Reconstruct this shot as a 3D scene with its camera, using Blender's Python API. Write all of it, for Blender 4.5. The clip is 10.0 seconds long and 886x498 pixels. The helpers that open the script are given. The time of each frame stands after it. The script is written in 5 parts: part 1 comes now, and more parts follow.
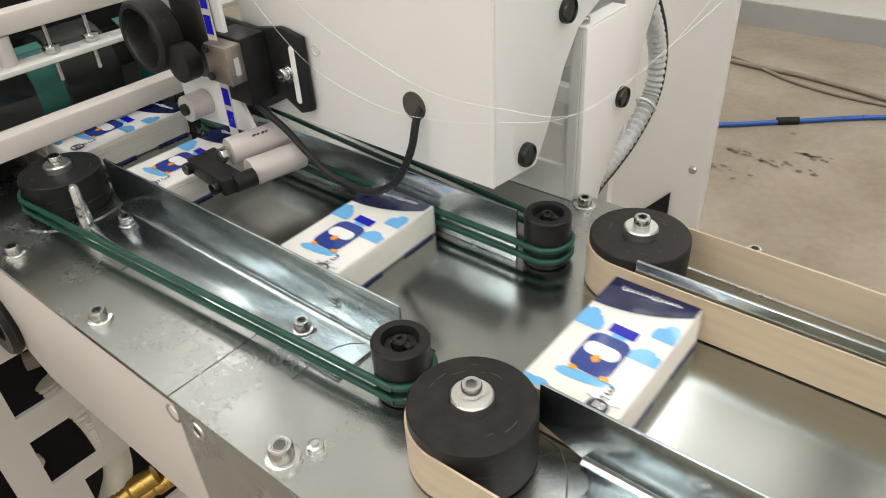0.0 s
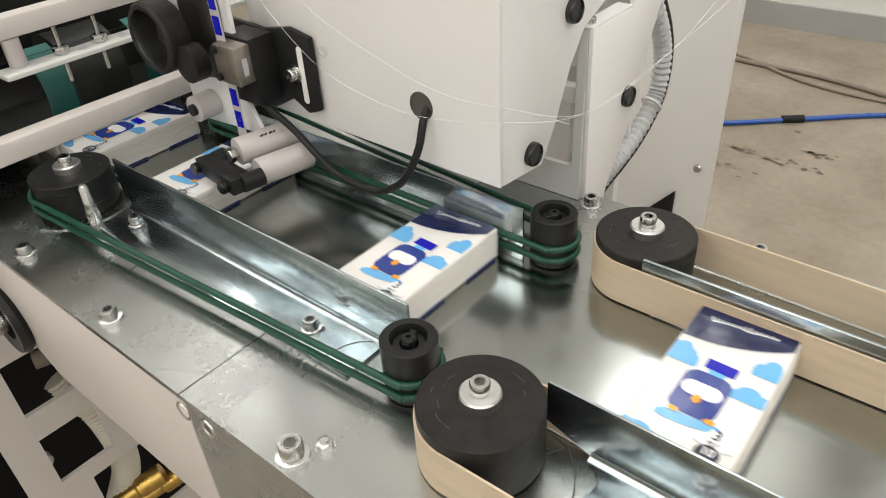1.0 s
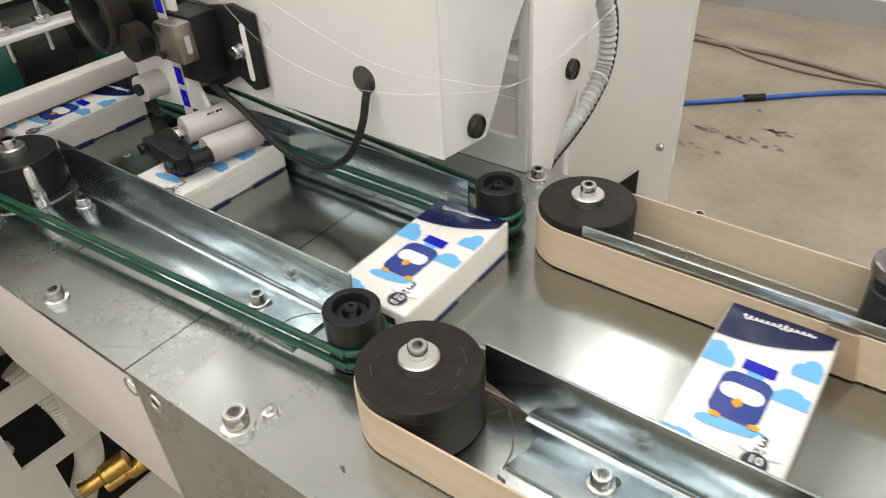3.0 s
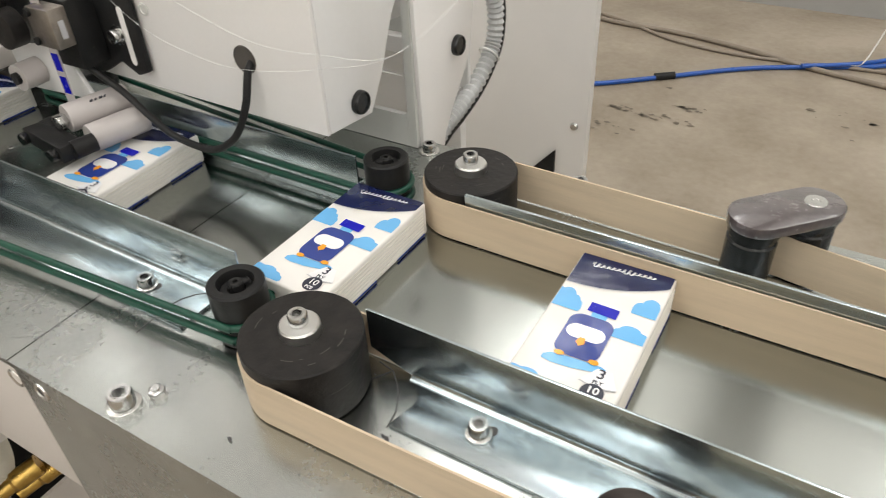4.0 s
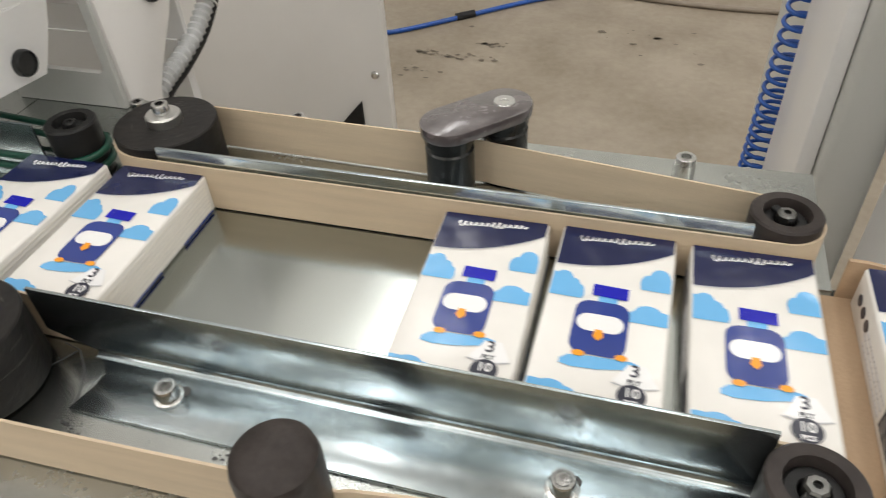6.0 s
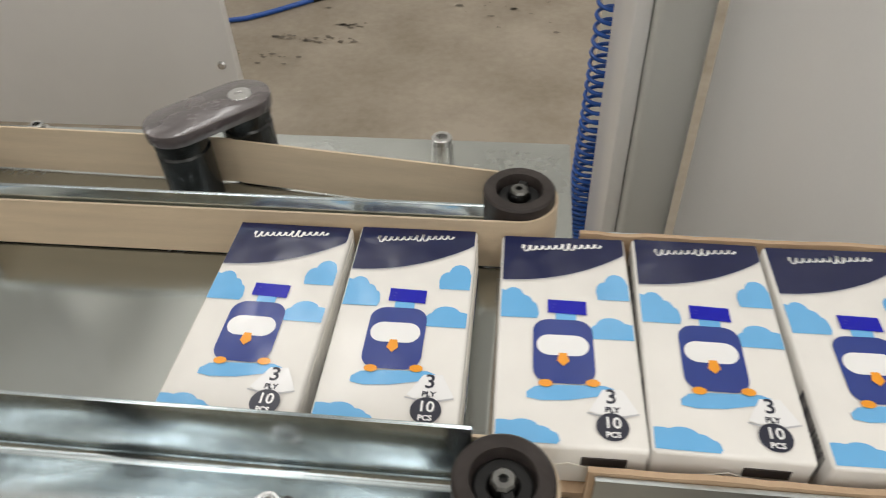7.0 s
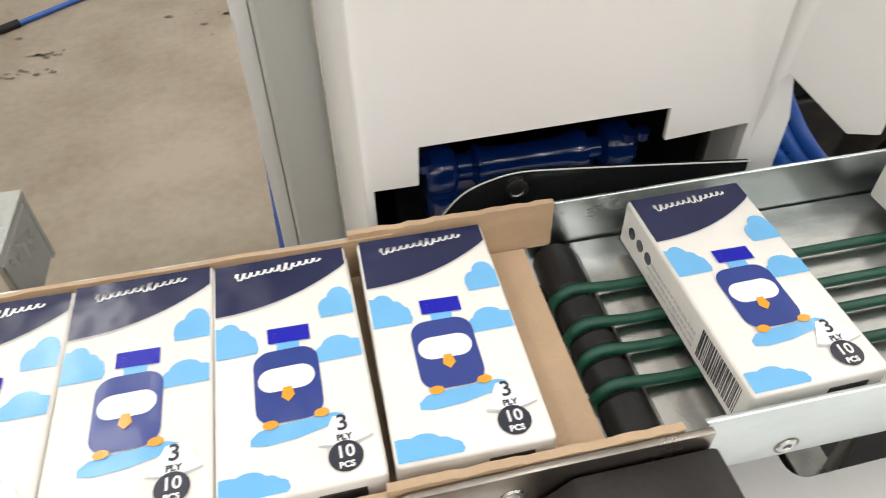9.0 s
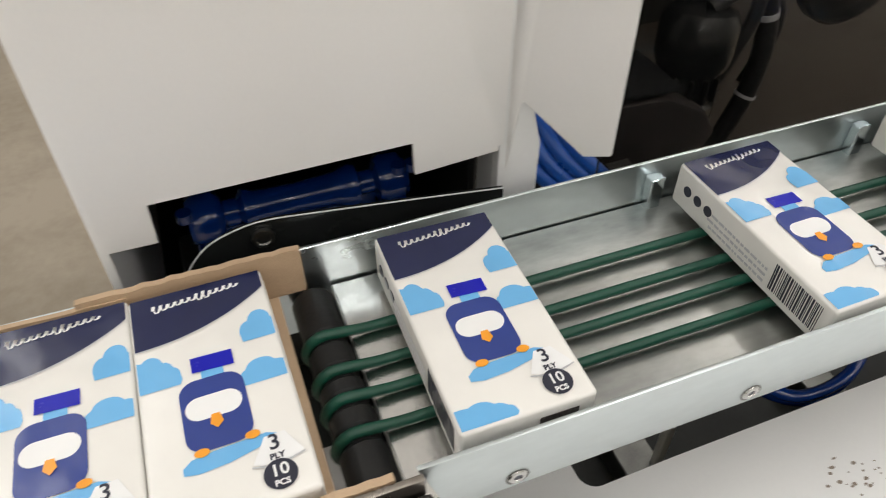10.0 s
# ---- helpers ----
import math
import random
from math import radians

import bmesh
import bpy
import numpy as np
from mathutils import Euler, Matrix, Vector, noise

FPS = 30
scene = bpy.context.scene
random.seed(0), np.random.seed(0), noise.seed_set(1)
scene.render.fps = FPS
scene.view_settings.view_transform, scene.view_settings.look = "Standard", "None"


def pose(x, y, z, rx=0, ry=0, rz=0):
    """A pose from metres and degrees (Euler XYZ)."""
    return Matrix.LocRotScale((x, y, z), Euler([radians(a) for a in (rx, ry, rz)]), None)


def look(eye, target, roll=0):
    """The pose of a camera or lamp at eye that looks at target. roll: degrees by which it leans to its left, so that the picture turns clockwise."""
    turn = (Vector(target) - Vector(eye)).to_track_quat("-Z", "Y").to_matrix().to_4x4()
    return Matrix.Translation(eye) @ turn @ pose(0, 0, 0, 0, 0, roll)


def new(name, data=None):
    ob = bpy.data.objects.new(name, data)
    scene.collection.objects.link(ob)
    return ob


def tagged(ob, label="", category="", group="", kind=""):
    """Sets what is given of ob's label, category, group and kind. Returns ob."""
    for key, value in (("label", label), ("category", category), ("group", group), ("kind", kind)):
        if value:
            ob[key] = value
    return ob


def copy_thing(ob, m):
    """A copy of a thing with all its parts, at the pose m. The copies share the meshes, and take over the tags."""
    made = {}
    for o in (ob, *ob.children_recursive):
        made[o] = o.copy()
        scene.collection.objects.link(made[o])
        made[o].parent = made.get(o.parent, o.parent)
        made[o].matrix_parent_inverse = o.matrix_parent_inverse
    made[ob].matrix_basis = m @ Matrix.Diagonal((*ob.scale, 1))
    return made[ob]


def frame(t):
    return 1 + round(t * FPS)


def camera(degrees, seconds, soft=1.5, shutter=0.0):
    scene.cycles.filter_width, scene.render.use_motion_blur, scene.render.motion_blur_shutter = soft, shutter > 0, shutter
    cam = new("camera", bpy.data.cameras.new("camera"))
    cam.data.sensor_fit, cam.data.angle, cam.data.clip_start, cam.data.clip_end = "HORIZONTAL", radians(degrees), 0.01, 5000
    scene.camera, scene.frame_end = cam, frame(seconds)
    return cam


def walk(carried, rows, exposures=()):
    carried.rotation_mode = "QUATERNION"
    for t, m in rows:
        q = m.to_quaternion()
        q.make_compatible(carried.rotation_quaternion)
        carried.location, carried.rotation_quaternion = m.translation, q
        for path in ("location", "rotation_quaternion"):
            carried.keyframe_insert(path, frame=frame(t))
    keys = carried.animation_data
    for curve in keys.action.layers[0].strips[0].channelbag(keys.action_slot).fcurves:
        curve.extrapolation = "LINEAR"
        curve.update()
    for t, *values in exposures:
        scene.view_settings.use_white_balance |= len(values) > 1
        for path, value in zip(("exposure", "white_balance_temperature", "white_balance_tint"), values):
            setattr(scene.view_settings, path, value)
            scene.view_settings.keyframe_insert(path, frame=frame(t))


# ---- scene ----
cam = camera(63.2, 10.0, soft=1.0, shutter=0.3)
PATH = [
    (0, (0.144, -0.263, 0.282), (-0.927, 0.975, -0.866), -3.5),
    (0.5, (0.143, -0.264, 0.283), (-0.934, 0.966, -0.868), -3.7),
    (1, (0.144, -0.266, 0.284), (-0.935, 0.964, -0.867), -3.8),
    (1.5, (0.144, -0.262, 0.281), (-0.924, 0.971, -0.876), -3.6),
    (2, (0.147, -0.262, 0.28), (-0.906, 0.972, -0.889), -3.6),
    (3.5, (0.179, -0.264, 0.277), (-0.771, 1.025, -0.921), -3.4),
    (4, (0.197, -0.26, 0.275), (-0.658, 1.079, -0.94), -2.9),
    (4.5, (0.213, -0.257, 0.276), (-0.566, 1.116, -0.951), -3.7),
    (5, (0.222, -0.25, 0.27), (-0.465, 1.152, -0.979), -4.0),
    (5.5, (0.242, -0.236, 0.259), (-0.333, 1.18, -1.031), -3.6),
    (5.7, (0.253, -0.231, 0.255), (-0.285, 1.19, -1.045), -3.8),
    (6.8, (0.326, -0.193, 0.239), (0.06, 1.252, -1.119), -2.7),
    (7, (0.343, -0.187, 0.239), (0.135, 1.257, -1.128), -2.7),
    (7.5, (0.386, -0.178, 0.232), (0.293, 1.258, -1.156), -3.0),
    (8, (0.436, -0.176, 0.232), (0.49, 1.263, -1.155), -2.5),
    (8.5, (0.482, -0.172, 0.232), (0.655, 1.257, -1.156), -2.2),
    (9, (0.521, -0.167, 0.23), (0.808, 1.238, -1.164), -1.3),
    (9.5, (0.558, -0.169, 0.232), (0.946, 1.217, -1.156), -1.2),
    (10, (0.595, -0.174, 0.238), (1.11, 1.179, -1.142), 0.0),
]
EXPOSURES = [(0, -0.12), (2, -0.1), (3.5, -0.12), (4.5, -0.29), (5.5, -0.36), (7, -0.66), (7.5, -0.73), (8, -0.68), (8.5, -0.73), (9, -0.13), (9.5, -0.26), (10, -0.50)]
walk(cam, [(t, look(eye, aim, lean)) for t, eye, aim, lean in PATH], EXPOSURES)

# ---- light ----
world = bpy.data.worlds.new("world")
scene.world = world
world.use_nodes = True
world.node_tree.nodes["Background"].inputs[0].default_value = (0.75, 0.78, 0.8, 1)
world.node_tree.nodes["Background"].inputs[1].default_value = 0.05
LAMPS = [(-0.9 + 2.1 * i, 2.1 - 2.4 * j) for j in range(4) for i in (-1, 0, 1, 2, 3)]
LAMP_POWER = 13.0
CEIL = 3.0
for lx, ly in LAMPS:
    ld = bpy.data.lights.new("ceiling_lamp", "AREA")
    ld.shape, ld.size, ld.size_y, ld.energy, ld.color = "RECTANGLE", 0.16, 1.9, LAMP_POWER, (0.995, 0.98, 0.965)
    lo = new("ceiling_lamp", ld)
    lo.matrix_world = pose(lx, ly, CEIL - 0.09, 0, 0, 0)


# ---- materials ----
def mat(name, color, rough=0.5, metal=0.0, vary=0.12, scale=30.0, bump=0.0, bscale=200.0, stretch=(1, 1, 1), coat=0.0, rvary=0.1,
        second=None, trans=0.0, emit=0.0, rand=0.0, spec=0.5, dist=0.001, detail=5.0):
    m = bpy.data.materials.new(name)
    m.use_nodes = True
    nt = m.node_tree
    n, l = nt.nodes, nt.links
    b = n["Principled BSDF"]
    b.inputs["Metallic"].default_value = metal
    b.inputs["Coat Weight"].default_value = coat
    b.inputs["Specular IOR Level"].default_value = spec
    b.inputs["Coat Roughness"].default_value = 0.07
    b.inputs["Transmission Weight"].default_value = trans
    co = n.new("ShaderNodeTexCoord")
    mp = n.new("ShaderNodeMapping")
    mp.inputs["Scale"].default_value = stretch
    l.new(co.outputs["Object"], mp.inputs[0])
    big, fine = n.new("ShaderNodeTexNoise"), n.new("ShaderNodeTexNoise")
    big.inputs["Scale"].default_value, big.inputs["Detail"].default_value = scale, 4
    fine.inputs["Scale"].default_value, fine.inputs["Detail"].default_value = bscale, detail
    l.new(mp.outputs[0], big.inputs[0])
    l.new(mp.outputs[0], fine.inputs[0])
    mix = n.new("ShaderNodeMix")
    mix.data_type = "RGBA"
    other = second or tuple(c * (1 - vary) for c in color)
    mix.inputs[6].default_value, mix.inputs[7].default_value = (*color, 1), (*other, 1)
    ramp = n.new("ShaderNodeValToRGB")
    ramp.color_ramp.elements[0].position, ramp.color_ramp.elements[1].position = 0.35, 0.68
    add = n.new("ShaderNodeMath")
    add.operation = "MULTIPLY_ADD"
    add.inputs[1].default_value = 0.75
    mul = n.new("ShaderNodeMath")
    mul.operation, mul.inputs[1].default_value = "MULTIPLY", 0.25
    l.new(fine.outputs[0], mul.inputs[0])
    l.new(big.outputs[0], add.inputs[0])
    l.new(mul.outputs[0], add.inputs[2])
    l.new(add.outputs[0], ramp.inputs[0])
    l.new(ramp.outputs[0], mix.inputs[0])
    out = mix.outputs[2]
    if rand:
        oi, hs = n.new("ShaderNodeObjectInfo"), n.new("ShaderNodeHueSaturation")
        mr = n.new("ShaderNodeMapRange")
        mr.inputs[3].default_value, mr.inputs[4].default_value = 1 - rand, 1 + rand
        l.new(oi.outputs["Random"], mr.inputs[0])
        l.new(mr.outputs[0], hs.inputs["Value"])
        l.new(out, hs.inputs["Color"])
        out = hs.outputs[0]
    l.new(out, b.inputs["Base Color"])
    rr = n.new("ShaderNodeMapRange")
    rr.inputs[3].default_value, rr.inputs[4].default_value = max(rough - rvary, 0.02), min(rough + rvary, 1)
    l.new(add.outputs[0], rr.inputs[0])
    l.new(rr.outputs[0], b.inputs["Roughness"])
    if bump:
        bp = n.new("ShaderNodeBump")
        bp.inputs["Strength"].default_value, bp.inputs["Distance"].default_value = bump, dist
        l.new(fine.outputs[0], bp.inputs["Height"])
        l.new(bp.outputs[0], b.inputs["Normal"])
        l.new(bp.outputs[0], b.inputs["Coat Normal"])
    if emit:
        b.inputs["Emission Color"].default_value, b.inputs["Emission Strength"].default_value = (*color, 1), emit
    return m


GALV = mat("galvanised_sheet", (0.52, 0.54, 0.52), 0.26, 1.0, 0.22, 20, 0.02, 330, rvary=0.10)
# Smoother lane steel, darker than the deck for shade and reflections.
LANE_TONE = mat("shaded_slide_steel", (0.42, 0.435, 0.415), 0.17, 1.0, 0.24, 22, 0.02, 260, rvary=0.08)
BEDM = mat("dull_bed_steel", (0.55, 0.565, 0.545), 0.33, 1.0, 0.42, 30, 0.03, 300, (0.4, 1, 1), rvary=0.12)


def fade_x(m, color, x0, x1):
    """Lets a tone painted for shade give way to color between x0 and x1, with an uneven edge."""
    nt = m.node_tree
    n, l = nt.nodes, nt.links
    b = n["Principled BSDF"]
    old = b.inputs["Base Color"].links[0].from_socket
    co, sep, nz = n.new("ShaderNodeTexCoord"), n.new("ShaderNodeSeparateXYZ"), n.new("ShaderNodeTexNoise")
    nz.inputs["Scale"].default_value = 18
    ma, mr, mx = n.new("ShaderNodeMath"), n.new("ShaderNodeMapRange"), n.new("ShaderNodeMix")
    ma.operation, ma.inputs[1].default_value = "MULTIPLY_ADD", 0.06
    mx.data_type = "RGBA"
    mr.inputs[1].default_value, mr.inputs[2].default_value = x0 + 0.03, x1 + 0.03
    l.new(co.outputs["Object"], sep.inputs[0])
    l.new(co.outputs["Object"], nz.inputs[0])
    l.new(nz.outputs[0], ma.inputs[0])
    l.new(sep.outputs[0], ma.inputs[2])
    l.new(ma.outputs[0], mr.inputs[0])
    l.new(mr.outputs[0], mx.inputs[0])
    l.new(old, mx.inputs[6])
    mx.inputs[7].default_value = (*color, 1)
    l.new(mx.outputs[2], b.inputs["Base Color"])


fade_x(LANE_TONE, (0.39, 0.41, 0.39), -0.105, 0.035)
RAIL = mat("zinc_plated_sheet", (0.63, 0.685, 0.70), 0.29, 1.0, 0.14, 18, 0.015, 300, (0.4, 1, 1), rvary=0.05)
GUIDE = mat("stained_zinc_sheet", (0.66, 0.73, 0.75), 0.21, 1.0, 0.30, 34, 0.012, 260, (0.7, 1, 1), rvary=0.12, second=(0.36, 0.42, 0.45))
# Bracket steel, its base colour browned for the reflections on it.
BROWNS = mat("brown_reflection_steel", (0.34, 0.31, 0.28), 0.3, 1.0, 0.3, 30, 0.03, 300, rvary=0.1)
STEEL = mat("bright_steel", (0.72, 0.72, 0.70), 0.22, 1.0, 0.2, 90, 0.1, 700)
CHROME = mat("zinc_bolt", (0.62, 0.62, 0.61), 0.18, 1.0, 0.15, 200, 0.1, 900)
DSTEEL = mat("dark_steel", (0.20, 0.20, 0.19), 0.35, 1.0, 0.3, 60, 0.2, 600)
WHITE = mat("white_enamel", (0.86, 0.84, 0.82), 0.42, 0.0, 0.04, 6, 0.05, 500, coat=0.15)
WHITE2 = mat("white_enamel_smooth", (0.86, 0.855, 0.845), 0.34, 0.0, 0.05, 5, 0.03, 300, coat=0.2)
WARMW = mat("warm_white_enamel", (0.60, 0.56, 0.525), 0.45, 0.0, 0.05, 8, 0.04, 400)
GREYP = mat("grey_enamel", (0.63, 0.635, 0.605), 0.4, 0.0, 0.06, 6, 0.04, 400)
BLACKP = mat("black_plastic", (0.018, 0.018, 0.018), 0.38, 0.0, 0.3, 60, 0.15, 500, spec=0.22)
BLACKS = mat("scuffed_black_plastic", (0.022, 0.020, 0.019), 0.42, 0.0, 0.4, 40, 0.15, 500, second=(0.045, 0.040, 0.038), spec=0.22)
BLACKG = mat("black_gloss", (0.012, 0.013, 0.013), 0.2, 0.0, 0.3, 60, 0.1, 300)
RUBBER = mat("worn_black_rubber", (0.012, 0.011, 0.0105), 0.48, 0.0, 0.4, 90, 0.35, 260, second=(0.026, 0.023, 0.021), spec=0.22)
SCUFF = mat("scuffed_rubber", (0.075, 0.066, 0.060), 0.6, 0.0, 0.3, 90)
BROWNB = mat("brown_black_phenolic", (0.024, 0.019, 0.017), 0.40, 0.0, 0.35, 70, 0.15, 400, second=(0.055, 0.046, 0.043), spec=0.22)
BELT = mat("beige_flat_belt", (0.64, 0.515, 0.365), 0.55, 0.0, 0.14, 60, 0.25, 900, (0.25, 0.25, 3.0))
SPLICE = mat("belt_splice", (0.42, 0.31, 0.21), 0.6, 0.0, 0.2, 80, 0.25, 900)
GREEN = mat("green_round_belt", (0.004, 0.064, 0.038), 0.42, 0.0, 0.2, 60, 0.15, 800)
TEAL = mat("teal_flat_belt", (0.007, 0.13, 0.11), 0.45, 0.0, 0.2, 40, 0.1, 500)
FILM = mat("white_film", (0.83, 0.81, 0.77), 0.20, 0.0, 0.04, 60, 1.0, 34, dist=0.0022, detail=1.6, rvary=0.08)
TISSUE = mat("tissue_edge", (0.84, 0.81, 0.74), 0.7, 0.0, 0.12, 40, 0.6, 300, (1, 1, 9))
NAVY = mat("navy_print", (0.009, 0.014, 0.066), 0.18, 0.0, 0.12, 60, 1.0, 34, dist=0.0022, detail=1.6, rvary=0.08)
SKY = mat("light_blue_print", (0.16, 0.46, 0.80), 0.18, 0.0, 0.05, 60, 1.0, 34, dist=0.0022, detail=1.6)
BLUE = mat("blue_print", (0.026, 0.052, 0.265), 0.18, 0.0, 0.06, 60, 1.0, 34, dist=0.0022, detail=1.6)
SEAL = mat("blue_seal", (0.008, 0.010, 0.44), 0.25, 0.0, 0.08, 90, 0.2, 200, spec=0.3)
ORANGE = mat("orange_print", (0.90, 0.36, 0.03), 0.18, 0.0, 0.05, 60, 1.0, 34, dist=0.0022, detail=1.6)
INKW = mat("white_print", (0.86, 0.86, 0.86), 0.18, 0.0, 0.03, 60, 1.0, 34, dist=0.0022, detail=1.6)
GREYI = mat("grey_print", (0.50, 0.50, 0.52), 0.3, 0.0, 0.05, 60)
BLACKI = mat("black_print", (0.02, 0.022, 0.04), 0.3, 0.0, 0.05, 60)
CARD = mat("brown_cardboard", (0.52, 0.37, 0.24), 0.75, 0.0, 0.15, 30, 0.3, 500, (1, 1, 4))
CONC = mat("concrete_floor", (0.39, 0.335, 0.265), 0.42, 0.0, 0.22, 3.2, 0.1, 45, second=(0.25, 0.205, 0.15), rvary=0.12)
STAIN = mat("oil_stain", (0.20, 0.165, 0.125), 0.45, 0.0, 0.3, 20, 0.05, 90)
WALLM = mat("painted_wall", (0.84, 0.84, 0.81), 0.7, 0.0, 0.05, 1.5, 0.1, 60)
BASEM = mat("grey_skirting", (0.42, 0.42, 0.41), 0.4, 0.0, 0.1, 5)
CEILM = mat("ceiling_sheet", (0.80, 0.80, 0.79), 0.7, 0.0, 0.08, 2)
LAMPM = mat("lamp_diffuser", (0.995, 0.975, 0.94), 0.5, 0.0, 0.01, 5, emit=1.25)
BLUEC = mat("blue_hose", (0.012, 0.095, 0.44), 0.3, 0.0, 0.15, 30, coat=0.3)
GREYC = mat("grey_cable", (0.30, 0.25, 0.20), 0.5, 0.0, 0.15, 30)
BLACKC = mat("black_cable", (0.02, 0.02, 0.02), 0.4, 0.0, 0.2, 60, spec=0.22)
CONDUIT = mat("grey_conduit", (0.52, 0.53, 0.53), 0.35, 0.0, 0.1, 40, coat=0.2)
BLUEP = mat("blue_enamel", (0.003, 0.028, 0.17), 0.16, 0.0, 0.2, 30, coat=0.4)
BRASS = mat("brass", (0.55, 0.36, 0.10), 0.3, 1.0, 0.25, 80)
CREAM = mat("cream_hose", (0.66, 0.62, 0.52), 0.45, 0.0, 0.1, 40)
NYLON = mat("milky_roller", (0.50, 0.465, 0.45), 0.35, 0.0, 0.04, 30, coat=0.15)
# Near-black for dark parts and for the shade inside the machines.
DARKI = mat("dark_part_and_shade", (0.012, 0.012, 0.012), 0.6, 0.0, 0.3, 8, spec=0.22)
# Dark tone for drums and tray, and for sheets in place of shade.
DARKB = mat("machine_part_and_shade", (0.028, 0.030, 0.028), 0.4, 0.0, 0.4, 12, spec=0.22)
TAN = mat("tan_panel", (0.085, 0.075, 0.066), 0.5, 0.0, 0.15, 5)
LINE = mat("clear_nylon_line", (0.85, 0.85, 0.83), 0.15, 0.0, 0.02, 60, coat=0.4)
SCRATCH = mat("scribed_line", (0.10, 0.10, 0.10), 0.6, 0.0, 0.1, 60)
ARMB = mat("scuffed_anodised_arm", (0.060, 0.050, 0.051), 0.26, 0.0, 0.3, 60, 0.1, 300, second=(0.12, 0.10, 0.102), coat=0.9)
SENSM = mat("dull_metal_case", (0.40, 0.36, 0.32), 0.4, 1.0, 0.3, 60, 0.1, 400)
TURNED = mat("turned_steel", (0.66, 0.66, 0.64), 0.30, 1.0, 0.08, 60, 0.02, 500)
ALU = mat("brushed_aluminium", (0.66, 0.65, 0.62), 0.32, 1.0, 0.15, 60, 0.1, 600, (1, 8, 1))


def glass(name, color, rough=0.03, ior=1.3):
    m = bpy.data.materials.new(name)
    m.use_nodes = True
    b = m.node_tree.nodes["Principled BSDF"]
    b.inputs["Base Color"].default_value = (*color, 1)
    b.inputs["Roughness"].default_value = rough
    b.inputs["Transmission Weight"].default_value = 1.0
    b.inputs["IOR"].default_value = ior
    return m


SMOKE = glass("smoked_acrylic", (0.56, 0.54, 0.52), 0.0, 1.1)
CLEAR = glass("clear_acrylic", (0.85, 0.87, 0.85))


# ---- mesh helpers ----
def box(bm, x0, x1, y0, y1, z0, z1, bevel=0.0, seg=2):
    v = bmesh.ops.create_cube(bm, size=1, matrix=Matrix.Translation(((x0 + x1) / 2, (y0 + y1) / 2, (z0 + z1) / 2)) @ Matrix.Diagonal((x1 - x0, y1 - y0, z1 - z0, 1)))["verts"]
    if bevel:
        e = list({e for a in v for e in a.link_edges})
        bmesh.ops.bevel(bm, geom=e, offset=bevel, segments=seg, profile=0.5, affect="EDGES")
    return bm


def cbox(x0, x1, y0, y1, z0, z1, bevel=0.0, seg=2):
    return box(bmesh.new(), x0, x1, y0, y1, z0, z1, bevel, seg)


def lathe(bm, profile, seg=40, m=None, closed=False):
    """Turns a profile of (radius, height) about z."""
    m = m or Matrix()
    rings = []
    for r, z in profile:
        if r < 1e-7:
            rings.append([bm.verts.new(m @ Vector((0, 0, z)))])
        else:
            rings.append([bm.verts.new(m @ Vector((r * math.cos(2 * math.pi * i / seg), r * math.sin(2 * math.pi * i / seg), z))) for i in range(seg)])
    pairs = list(zip(rings, rings[1:])) + ([(rings[-1], rings[0])] if closed else [])
    for a, b in pairs:
        for i in range(seg):
            j = (i + 1) % seg
            if len(a) == 1 and len(b) == 1:
                continue
            if len(a) == 1:
                bm.faces.new((a[0], b[j], b[i]))
            elif len(b) == 1:
                bm.faces.new((a[i], a[j], b[0]))
            else:
                bm.faces.new((a[i], a[j], b[j], b[i]))
    return bm


def tube(bm, pts, r, seg=8, sub=6, cyclic=False, ribs=0.0):
    """A round tube along a smooth curve through the points."""
    P = [Vector(p) for p in pts]
    seg = max(seg, 12)
    n = len(P)
    C = []
    for i in range(n if cyclic else n - 1):
        p0, p1, p2, p3 = (P[(i + k) % n] if cyclic else P[min(max(i + k, 0), n - 1)] for k in (-1, 0, 1, 2))
        for s in range(sub):
            t = s / sub
            C.append(0.5 * (2 * p1 + (p2 - p0) * t + (2 * p0 - 5 * p1 + 4 * p2 - p3) * t * t + (3 * p1 - p0 - 3 * p2 + p3) * t ** 3))
    if not cyclic:
        C.append(P[-1])
    rings, up = [], Vector((0.13, 0.21, 1)).normalized()
    for i, c in enumerate(C):
        a, b = C[(i - 1) % len(C)] if cyclic or i else C[0], C[(i + 1) % len(C)] if cyclic or i < len(C) - 1 else C[-1]
        d = (b - a).normalized()
        s = d.cross(up)
        s = s.normalized() if s.length > 1e-5 else d.orthogonal().normalized()
        u = s.cross(d)
        rr = r * (1 - ribs if i % 2 else 1)
        rings.append([bm.verts.new(c + rr * (math.cos(2 * math.pi * k / seg) * s + math.sin(2 * math.pi * k / seg) * u)) for k in range(seg)])
    m = len(rings)
    for i in range(m if cyclic else m - 1):
        a, b = rings[i], rings[(i + 1) % m]
        for k in range(seg):
            bm.faces.new((a[k], a[(k + 1) % seg], b[(k + 1) % seg], b[k]))
    if not cyclic:
        bm.faces.new(rings[0][::-1])
        bm.faces.new(rings[-1])
    return bm


